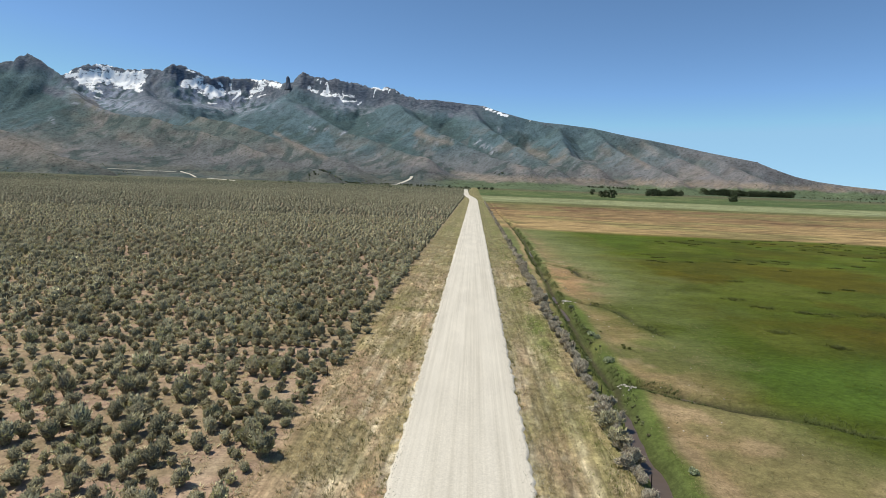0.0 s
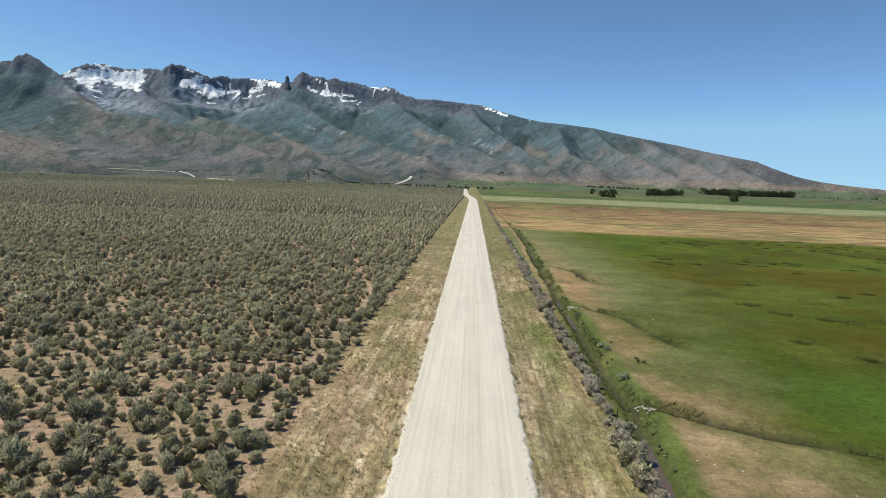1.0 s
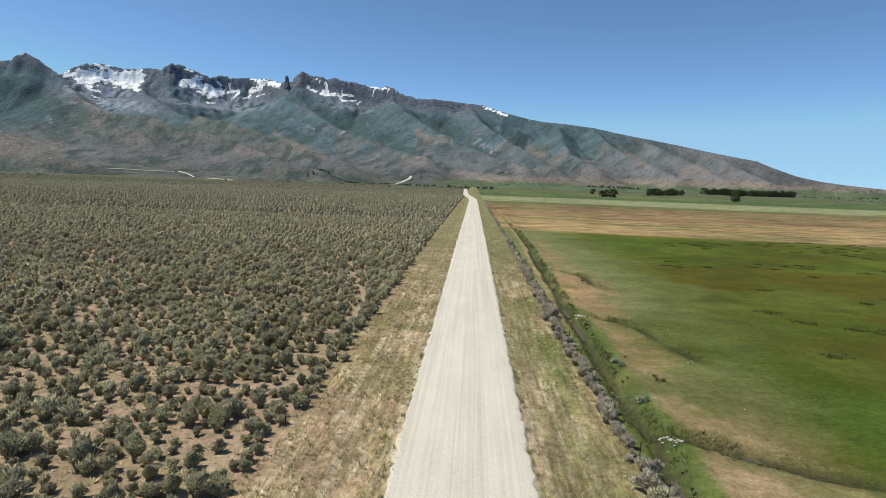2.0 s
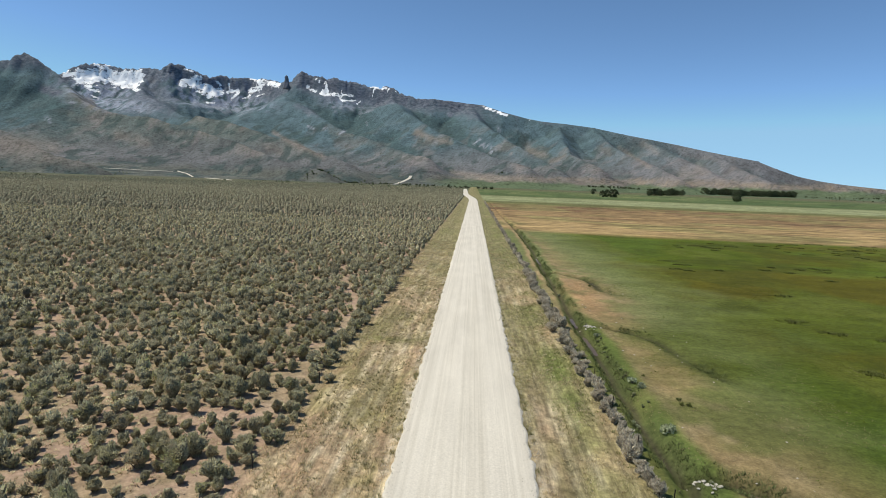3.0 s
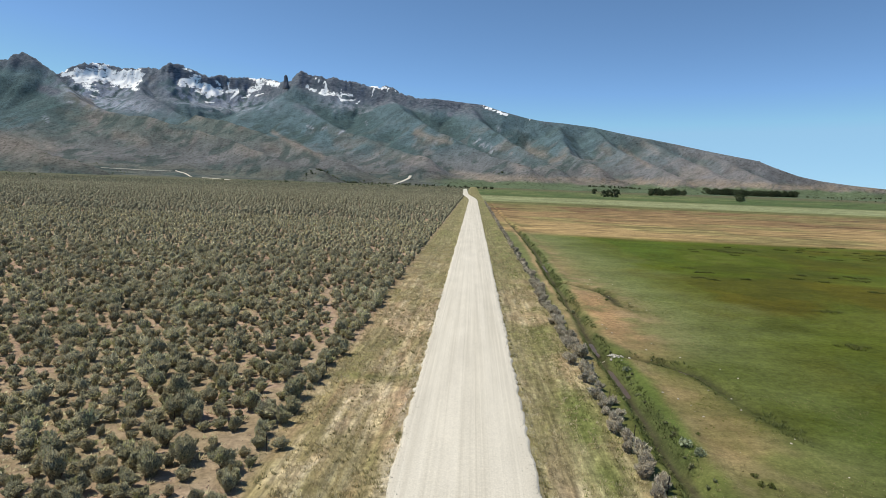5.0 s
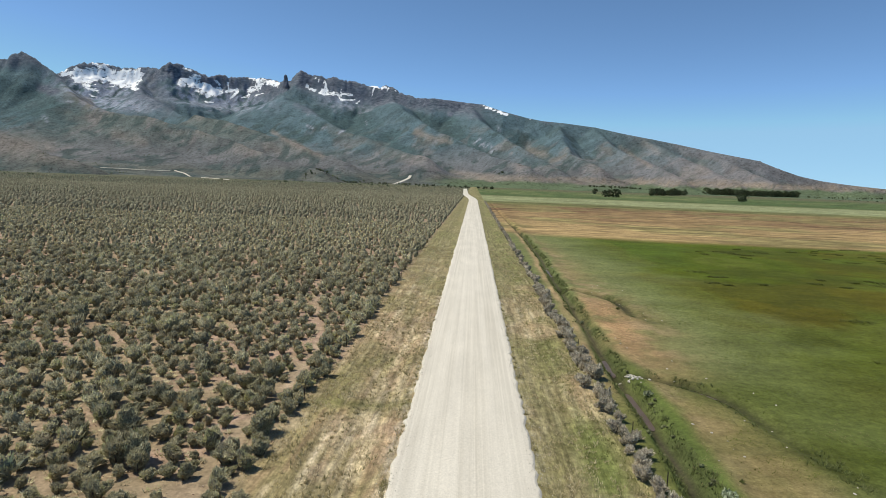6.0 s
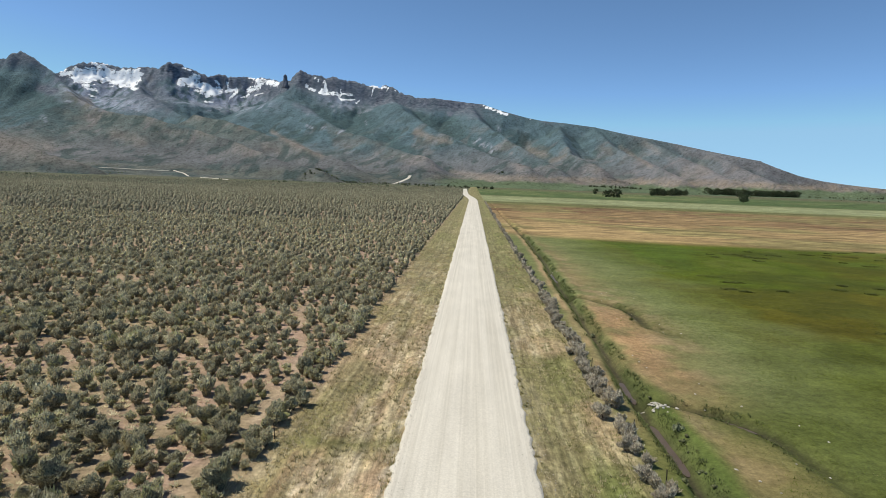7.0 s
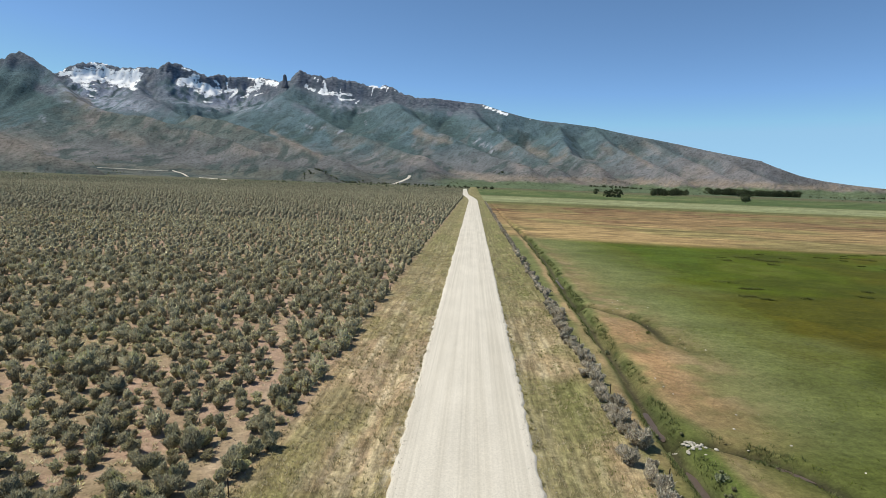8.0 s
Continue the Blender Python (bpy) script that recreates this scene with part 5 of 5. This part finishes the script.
blades("meadow_grass", ex_[green], ey_[green], rng.uniform(0.04, 0.10, green.sum()), 0.15, 5, rng, MAT_MEADOW, "short green meadow grass", "grass", 0.022)
dry_ = ~green
blades("pasture_grass", ex_[dry_], ey_[dry_], rng.uniform(0.04, 0.11, dry_.sum()), 0.15, 4, rng, MAT_PASTURE, "short dry pasture grass", "grass", 0.02)


# ---------------------------------------------------------------- water in the ditch
def water_strip(name, line, half, lift):
    """A ribbon of water along a channel's bed."""
    p = np.array(line, float)
    k = np.linspace(0, len(p) - 1, 12 * len(p))
    cx, cy = np.interp(k, np.arange(len(p)), p[:, 0]), np.interp(k, np.arange(len(p)), p[:, 1])
    tx2, ty2 = np.gradient(cx), np.gradient(cy)
    tl = np.hypot(tx2, ty2)
    u = np.linspace(-1, 1, 5)
    taper = np.sqrt(np.clip(np.minimum(np.arange(len(k)), np.arange(len(k))[::-1]) / (0.2 * len(k)), 0.002, 1))
    half = (half * taper * (0.75 + 0.5 * fbm(cx * 0.9, cy * 0.9, 3, 45)))[:, None]
    X = cx[:, None] - (ty2 / tl)[:, None] * u * half
    Y = cy[:, None] + (tx2 / tl)[:, None] * u * half
    Z = np.repeat((ground_z(cx, cy) + lift)[:, None], 5, 1)
    ob = grid_object(name, X, Y, Z, MAT_WATER)
    return tagged(ob, "shallow muddy water lying in the ditch", "water", kind="structure")


for y0, y1 in ((2, 37), (62, 68.2), (71.5, 76), (118, 126)):
    main_y = np.arange(y0, y1, 0.5)
    main_x = np.interp(main_y, DITCH_Y, DITCH_X) + 0.35 * (fbm(main_y * 0 + 3.1, main_y * 0.22, 3, 41) - 0.5) * 2
    water_strip("water", list(zip(main_x, main_y)), 0.52 if y0 < 10 else 0.32, 0.10 if y0 < 10 else 0.05)
water_strip("water", SIDE_CHANNELS[0][2:5], 0.34, 0.08)
water_strip("water", SIDE_CHANNELS[1][2:5], 0.20, 0.05)


# ---------------------------------------------------------------- stones
def stone_mesh(seed, flat):
    bm = bmesh.new()
    bmesh.ops.create_icosphere(bm, subdivisions=2, radius=0.5)
    for v in bm.verts:
        q = v.co.normalized()
        k = 1 + 0.55 * (noise.noise(q * 1.3 + Vector((seed, 0, 0))))
        v.co = Vector((q.x * 0.5 * k, q.y * 0.38 * k, q.z * flat * k))
        v.co.x = round(v.co.x * 7) / 7 * 0.5 + v.co.x * 0.5
    me = bpy.data.meshes.new("stone")
    bm.to_mesh(me)
    bm.free()
    me.materials.append(MAT_ROCK)
    return me


stones = [stone_mesh(k * 3.7, rng.uniform(0.14, 0.3)) for k in range(6)]


def stone(x, y, size, label, group):
    ob = new("stone", stones[int(rng.integers(0, 6))])
    z = float(ground_z(np.array([x]), np.array([y]))[0])
    ob.matrix_basis = pose(x, y, z + 0.06 * size, rng.uniform(-20, 20), rng.uniform(-20, 20), rng.uniform(0, 360)) @ Matrix.Scale(size, 4)
    return tagged(ob, label, "stone", group)


for cx, cy, count, reach in ((11.3, 39.8, 34, 0.46), (11.8, 69.6, 36, 0.46), (12.5, 104.3, 6, 0.4), (12.7, 125.3, 9, 0.6)):
    for _ in range(count):
        stone(cx + rng.normal(0, reach), cy + rng.normal(0, reach * 0.8), 0.08 + 0.22 * rng.uniform(0, 1) ** 1.5,
              "pale broken stone dumped where ditches meet", "stones at the ditch mouths")
for _ in range(55):
    sy2 = rng.uniform(22, 110)
    stone(np.interp(sy2, DITCH_Y, DITCH_X) + rng.uniform(1.6, 9), sy2, rng.uniform(0.06, 0.17),
          "small pale stone lying on short pasture", "stones on the pasture")


# ---------------------------------------------------------------- fence posts
def post_mesh():
    bm = bmesh.new()
    for sx_, sy_, ox, oy in ((0.062, 0.012, 0, 0), (0.012, 0.05, 0, 0.03)):
        r = bmesh.ops.create_cube(bm, size=1.0)
        bmesh.ops.transform(bm, matrix=Matrix.Translation((ox, oy, 0.35)) @ Matrix.Diagonal((sx_, sy_, 1.6, 1)), verts=r["verts"])
    for k in range(9):
        r = bmesh.ops.create_cube(bm, size=1.0)
        bmesh.ops.transform(bm, matrix=Matrix.Translation((0, -0.010, 0.1 + 0.115 * k)) @ Matrix.Diagonal((0.02, 0.012, 0.03, 1)), verts=r["verts"])
    me = bpy.data.meshes.new("fence_post")
    bm.to_mesh(me)
    bm.free()
    me.materials.append(MAT_POST)
    return me


post = post_mesh()
for px, first, step, side in ((9.15, 10.1, 5.53, "beside the ditch"), (-9.85, 15.73, 11.63, "at the edge of the sagebrush")):
    for k in range(24):
        ob = new("fence_post", post)
        y = first + k * step + rng.uniform(-0.1, 0.1)
        ob.matrix_basis = pose(px, y, float(ground_z(np.array([px]), np.array([y]))[0]), rng.uniform(-4, 4), rng.uniform(-4, 4), rng.uniform(-15, 15)) @ Matrix.Diagonal((0.8, 0.8, 0.72 if px < 0 else 0.75, 1))
        tagged(ob, "rusty steel fence post standing " + side, "fence post", "fence posts " + side)


# ---------------------------------------------------------------- loose gravel along the road's edges
def gravel(name, count, y0, y1):
    y = y0 + (y1 - y0) * rng.uniform(0, 1, count) ** 1.5
    sgn = np.sign(rng.uniform(-1, 1, count))
    x = sgn * (ROAD_HALF * 1.03 + rng.normal(0.12, 0.30, count))
    r = 0.010 + 0.026 * rng.uniform(0, 1, count) ** 2
    c = np.stack([x, y, np.maximum(ground_z(x, y), np.where(np.abs(x) < ROAD_HALF * 1.04, 0.12, -9)) + r * 0.4], 1)
    w = rng.normal(size=(count, 3))
    v, f = pebbles(c, w, r)
    return tagged(tri_object(name, v, f, MAT_ROCK), "loose pale gravel along the edges of the road", "gravel", kind="stuff")


gravel("gravel", 8000, 14, 100)


# clods and small stones on the bare soil among the sagebrush
cx, cy = SAGE_EDGE - 24 * rng.uniform(0, 1, 4200) ** 1.5, 18 + 74 * rng.uniform(0, 1, 4200)
keep = fbm(cx * 0.5, cy * 0.5, 3, 151) > 0.46
cx, cy = cx[keep], cy[keep]
cr = rng.uniform(0.015, 0.055, len(cx))
v, f = pebbles(np.stack([cx, cy, ground_z(cx, cy) + cr * 0.3], 1), rng.normal(size=(len(cx), 3)), cr)
tagged(tri_object("soil_stones", v, f, plain_material("pink_stone", (0.44, 0.34, 0.26), 0.95, 8.0, 0.3)),
       "small pinkish stones and clods on bare soil", "stones", kind="stuff")


# ---------------------------------------------------------------- far roads on the fan
def ribbon(name, line, half, label):
    p = np.array(line, float)
    k = np.linspace(0, len(p) - 1, 16 * (len(p) - 1) + 1)
    cx, cy = np.interp(k, np.arange(len(p)), p[:, 0]), np.interp(k, np.arange(len(p)), p[:, 1])
    tx2, ty2 = np.gradient(cx), np.gradient(cy)
    tl = np.hypot(tx2, ty2)
    u = np.array([-1.15, -1.0, -0.5, 0.0, 0.5, 1.0, 1.15])
    X = cx[:, None] - (ty2 / tl)[:, None] * u * half
    Y = cy[:, None] + (tx2 / tl)[:, None] * u * half
    Z = np.repeat((surface_z(cx, cy) + 1.0)[:, None], 7, 1) + np.where(np.abs(u) > 1.05, -4.0, 0.0)
    return tagged(grid_object(name, X, Y, Z, MAT_ROAD), label, "road", kind="structure")


ribbon("far_road", ((-238, 1640), (-225, 1690), (-215, 1770), (-204, 1866)), 4.5, "far stretch of the pale gravel road climbing the fan")
ribbon("far_track", ((-1034, 1572), (-950, 1590), (-860, 1618)), 0.6, "pale dirt track at the foot of the mountains")
ribbon("far_track", ((-849, 1624), (-809, 1595), (-764, 1536), (-752, 1520)), 2.2, "pale dirt bend of the track at the mountains' foot")
ribbon("far_track", ((-712, 1500), (-660, 1440), (-545, 1285)), 0.6, "pale dirt track leading down the fan")


# ---------------------------------------------------------------- rock tower on the crest
def tower_mesh():
    verts, faces, ring = [], [], 12
    levels = ((-25, 24), (0, 18), (12, 14), (22, 12), (32, 10.5), (40, 9), (46, 6.5), (50, 2.5))
    for z, r in levels:
        for k in range(ring):
            a = 2 * math.pi * k / ring
            q = r * (1 + 0.35 * noise.noise(Vector((math.cos(a) * 1.6, math.sin(a) * 1.6, z * 0.06))))
            verts.append((q * math.cos(a) - 0.05 * z, q * 0.8 * math.sin(a), z))
    for lvl in range(len(levels) - 1):
        for k in range(ring):
            i, j = lvl * ring + k, lvl * ring + (k + 1) % ring
            faces.append((i, j, j + ring, i + ring))
    faces.append(tuple(range((len(levels) - 1) * ring, len(levels) * ring)))
    return mesh_from("rock_tower", verts, faces, MAT_CRAG)


tower = new("rock_tower", tower_mesh())
tower.matrix_basis = pose(-1088, 3305, 538)
tagged(tower, "dark rock tower standing on the mountain crest", "rock")


# ---------------------------------------------------------------- trees by the far fields
def trunk_mesh(rng, limbs=5):
    """A tapered trunk that forks into limbs; one unit is the tree's height."""
    verts, faces = [], []

    def tube(points, radii, sides=6):
        base = len(verts)
        for p, r in zip(points, radii):
            for k in range(sides):
                a = 2 * math.pi * k / sides
                verts.append((p[0] + r * math.cos(a), p[1] + r * math.sin(a), p[2]))
        for lvl in range(len(points) - 1):
            for k in range(sides):
                i, j = base + lvl * sides + k, base + lvl * sides + (k + 1) % sides
                faces.append((i, j, j + sides, i + sides))

    tube([(0, 0, -0.03), (0.005, 0, 0.12), (0.01, 0.01, 0.35), (0, 0.02, 0.7)], [0.035, 0.026, 0.02, 0.006])
    for k in range(limbs):
        a, z = 2.4 * k + rng.uniform(-0.4, 0.4), 0.16 + 0.08 * k
        r = rng.uniform(0.14, 0.26)
        tube([(0, 0, z), (r * 0.5 * math.cos(a), r * 0.5 * math.sin(a), z + 0.10), (r * math.cos(a), r * math.sin(a), z + 0.26)], [0.016, 0.011, 0.004], 4)
    return mesh_from("trunk", verts, faces, MAT_BARK)


def crown_mesh(rng, wide=0.34, clumps=34, leaves=20, low=0.1):
    """A crown of leaf clumps with an uneven outline and gaps; one unit is the tree's height."""
    a, r = rng.uniform(0, 2 * math.pi, clumps), wide * np.sqrt(rng.uniform(0.05, 1, clumps))
    z = low + (0.93 - low) * rng.uniform(0, 1, clumps)
    r = r * np.sqrt(np.clip(1 - ((2 * z - low - 0.93) / (0.99 - low)) ** 2, 0.04, 1)) * rng.uniform(0.75, 1.15, clumps)
    c = np.stack([r * np.cos(a), r * np.sin(a), z], 1)
    pick = np.repeat(np.arange(clumps), leaves)
    w = rng.normal(size=(len(pick), 3))
    w /= np.linalg.norm(w, axis=1, keepdims=True)
    p = c[pick] + w * (rng.uniform(0.05, 0.12, clumps)[pick] * rng.uniform(0.6, 1, len(pick)))[:, None]
    v, f = sprays(p, rng.normal(size=w.shape), w + rng.normal(size=w.shape) * 0.4, rng.uniform(0.09, 0.17, len(pick)), rng.uniform(0.04, 0.07, len(pick)))
    return mesh_from("crown", v, f.tolist(), MAT_TREE)


def tree_stock(label, group, wide, count, clumps=34, low=0.1):
    made = []
    for _ in range(count):
        ob = thing("tree", 0, 0, 0, label, "tree", group)
        part("trunk", trunk_mesh(rng), ob, "grey-brown trunk with limbs")
        part("crown", crown_mesh(rng, wide, clumps, 14, low), ob)
        made.append(ob)
    return made


def plant_trees(stock, places):
    for i, (x, y, h) in enumerate(places):
        z = float(surface_z(np.array([x]), np.array([y]))[0])
        m = pose(x, y, z - 0.2, 0, 0, rng.uniform(0, 360)) @ Matrix.Diagonal((h * rng.uniform(0.85, 1.2), h * rng.uniform(0.85, 1.2), h, 1))
        if i < len(stock):
            stock[i].matrix_basis = m
        else:
            copy_thing(stock[i % len(stock)], m).matrix_basis = m


plant_trees(tree_stock("lone broad cottonwood in the green field", "", 0.56, 1, 80, 0.2), [(374, 849, 13.0)])
plant_trees(tree_stock("cottonwood in a small clump beside the meadow", "trees in the small clump", 0.44, 3, 40, 0.03),
            [(203, 932, 11), (211, 936, 13), (219, 930, 13.5), (226, 940, 12), (240, 1180, 12)])
grove = [(372 + 172 * q + rng.uniform(-5, 5), 1260 + 270 * q + rng.uniform(-25, 25), rng.uniform(10, 19)) for q in np.linspace(0, 1, 24)]
plant_trees(tree_stock("dark green cottonwood in a dense grove", "trees in the near grove", 0.52, 4, 40, 0.03), grove)
row = [(np.interp(q, [0, 0.45, 1], [680, 835, 1005]) + rng.uniform(-5, 5), np.interp(q, [0, 0.45, 1], [1735, 1765, 1870]) + rng.uniform(-14, 14), rng.uniform(13, 21)) for q in np.linspace(0, 1, 56)]
plant_trees(tree_stock("dark green cottonwood in a long shelter belt", "trees in the shelter belt", 0.58, 4, 40, 0.03), row)

# shrubs along the creek and scattered over the fan
hx, hy = [], []
for (ax, ay), (bx, by), n in (((-470, 1580), (-250, 1680), 70), ((-250, 1680), (-40, 1560), 40), ((-40, 1480), (60, 1400), 14), ((360, 1860), (560, 1850), 60), ((60, 1960), (90, 1960), 5), ((1050, 1930), (1500, 2100), 40)):
    q = rng.uniform(0, 1, n)
    hx += list(ax + (bx - ax) * q + rng.normal(0, 5, n))
    hy += list(ay + (by - ay) * q + rng.normal(0, 14, n))
bb, dd = np.radians(rng.uniform(-42, 36, 1500)), rng.uniform(1150, 2300, 1500)
cx, cy = dd * np.sin(bb), dd * np.cos(bb)
keep = (fbm(cx * 0.006, cy * 0.006, 3, 141) > 0.54) & ~((cx > 0) & (dd < 1750))
hx, hy = np.array(hx), np.array(hy)
joined_bushes("creek_shrubs", hx, hy, rng.uniform(4.5, 9.5, len(hx)), rng.uniform(0.75, 1.2, len(hx)), rng, 30, 3.0, MAT_TREE, MAT_TREE,
              "dark willows and shrubs lining the creek", "shrubs", 6)
hx, hy = cx[keep], cy[keep]
joined_bushes("far_shrubs", hx, hy, rng.uniform(3.0, 6.5, len(hx)), rng.uniform(0.6, 0.95, len(hx)), rng, 12, 3.2, MAT_TREE, MAT_TREE,
              "dark shrubs scattered over the fan", "shrubs", 6)
bb, dd = np.radians(rng.uniform(-43, -1, 11000)), 600 + 700 * rng.uniform(0, 1, 11000) ** 1.3
cx, cy = dd * np.sin(bb), dd * np.cos(bb)
keep = cx < -14
joined_bushes("sagebrush_distant", cx[keep], cy[keep], rng.uniform(1.8, 3.4, keep.sum()), rng.uniform(0.8, 1.15, keep.sum()), rng, -1, 1.0, MAT_SAGE, MAT_SHADED_TWIGS,
              "distant sagebrush towards the mountains", "shrubs", 8)


# ---------------------------------------------------------------- single weeds and shrubs by the ditch
def lone_plant(name, x, y, size, mat, leaves, label, category):
    ob = thing(name, 0, 0, 0, label, category)
    if name == "shrub":
        part("foliage", sage_mesh(rng, leaves, 1.0, mat, MAT_SHADED_TWIGS), ob)
    else:
        v, f = sprays(*bush_arrays(rng, leaves, 1.25, 0.5, 0.5))
        part("foliage", mesh_from("foliage", v, f.tolist(), mat), ob)
    part("stem", stem_mesh(rng), ob, "dark woody stems")
    z = float(ground_z(np.array([x]), np.array([y]))[0])
    ob.matrix_basis = pose(x, y, z - 0.02, 0, 0, rng.uniform(0, 360)) @ Matrix.Scale(size, 4)


MAT_PALE = leaf_material("pale_weed_leaves", (0.191, 0.226, 0.122), (0.435, 0.47, 0.313), (0.296, 0.313, 0.174))
for x, y, size in ((11.7, 53.6, 0.95), (12.0, 52.6, 0.8), (11.5, 45.6, 1.0), (11.9, 66.2, 0.8), (10.2, 47.4, 0.8), (11.6, 88.0, 0.8), (11.4, 27.5, 0.7)):
    lone_plant("weed", x, y, size, MAT_PALE, 220, "pale green leafy weed on the ditch bank", "weed")
for x, y, size in ((13.95, 50.9, 0.42), (14.25, 50.0, 0.5), (13.85, 50.1, 0.45), (12.9, 55.2, 0.35), (16.5, 93.0, 0.6)):
    lone_plant("weed", x, y, size, MAT_RUSH, 150, "small dark weed on the dry pasture", "weed")
lone_plant("shrub", 8.35, 32.3, 2.1, MAT_SAGE, 620, "large dark green shrub in the fence row", "shrub")
lone_plant("shrub", 8.5, 30.4, 1.7, MAT_SAGE, 520, "dark green shrub leaning over the dry verge", "shrub")
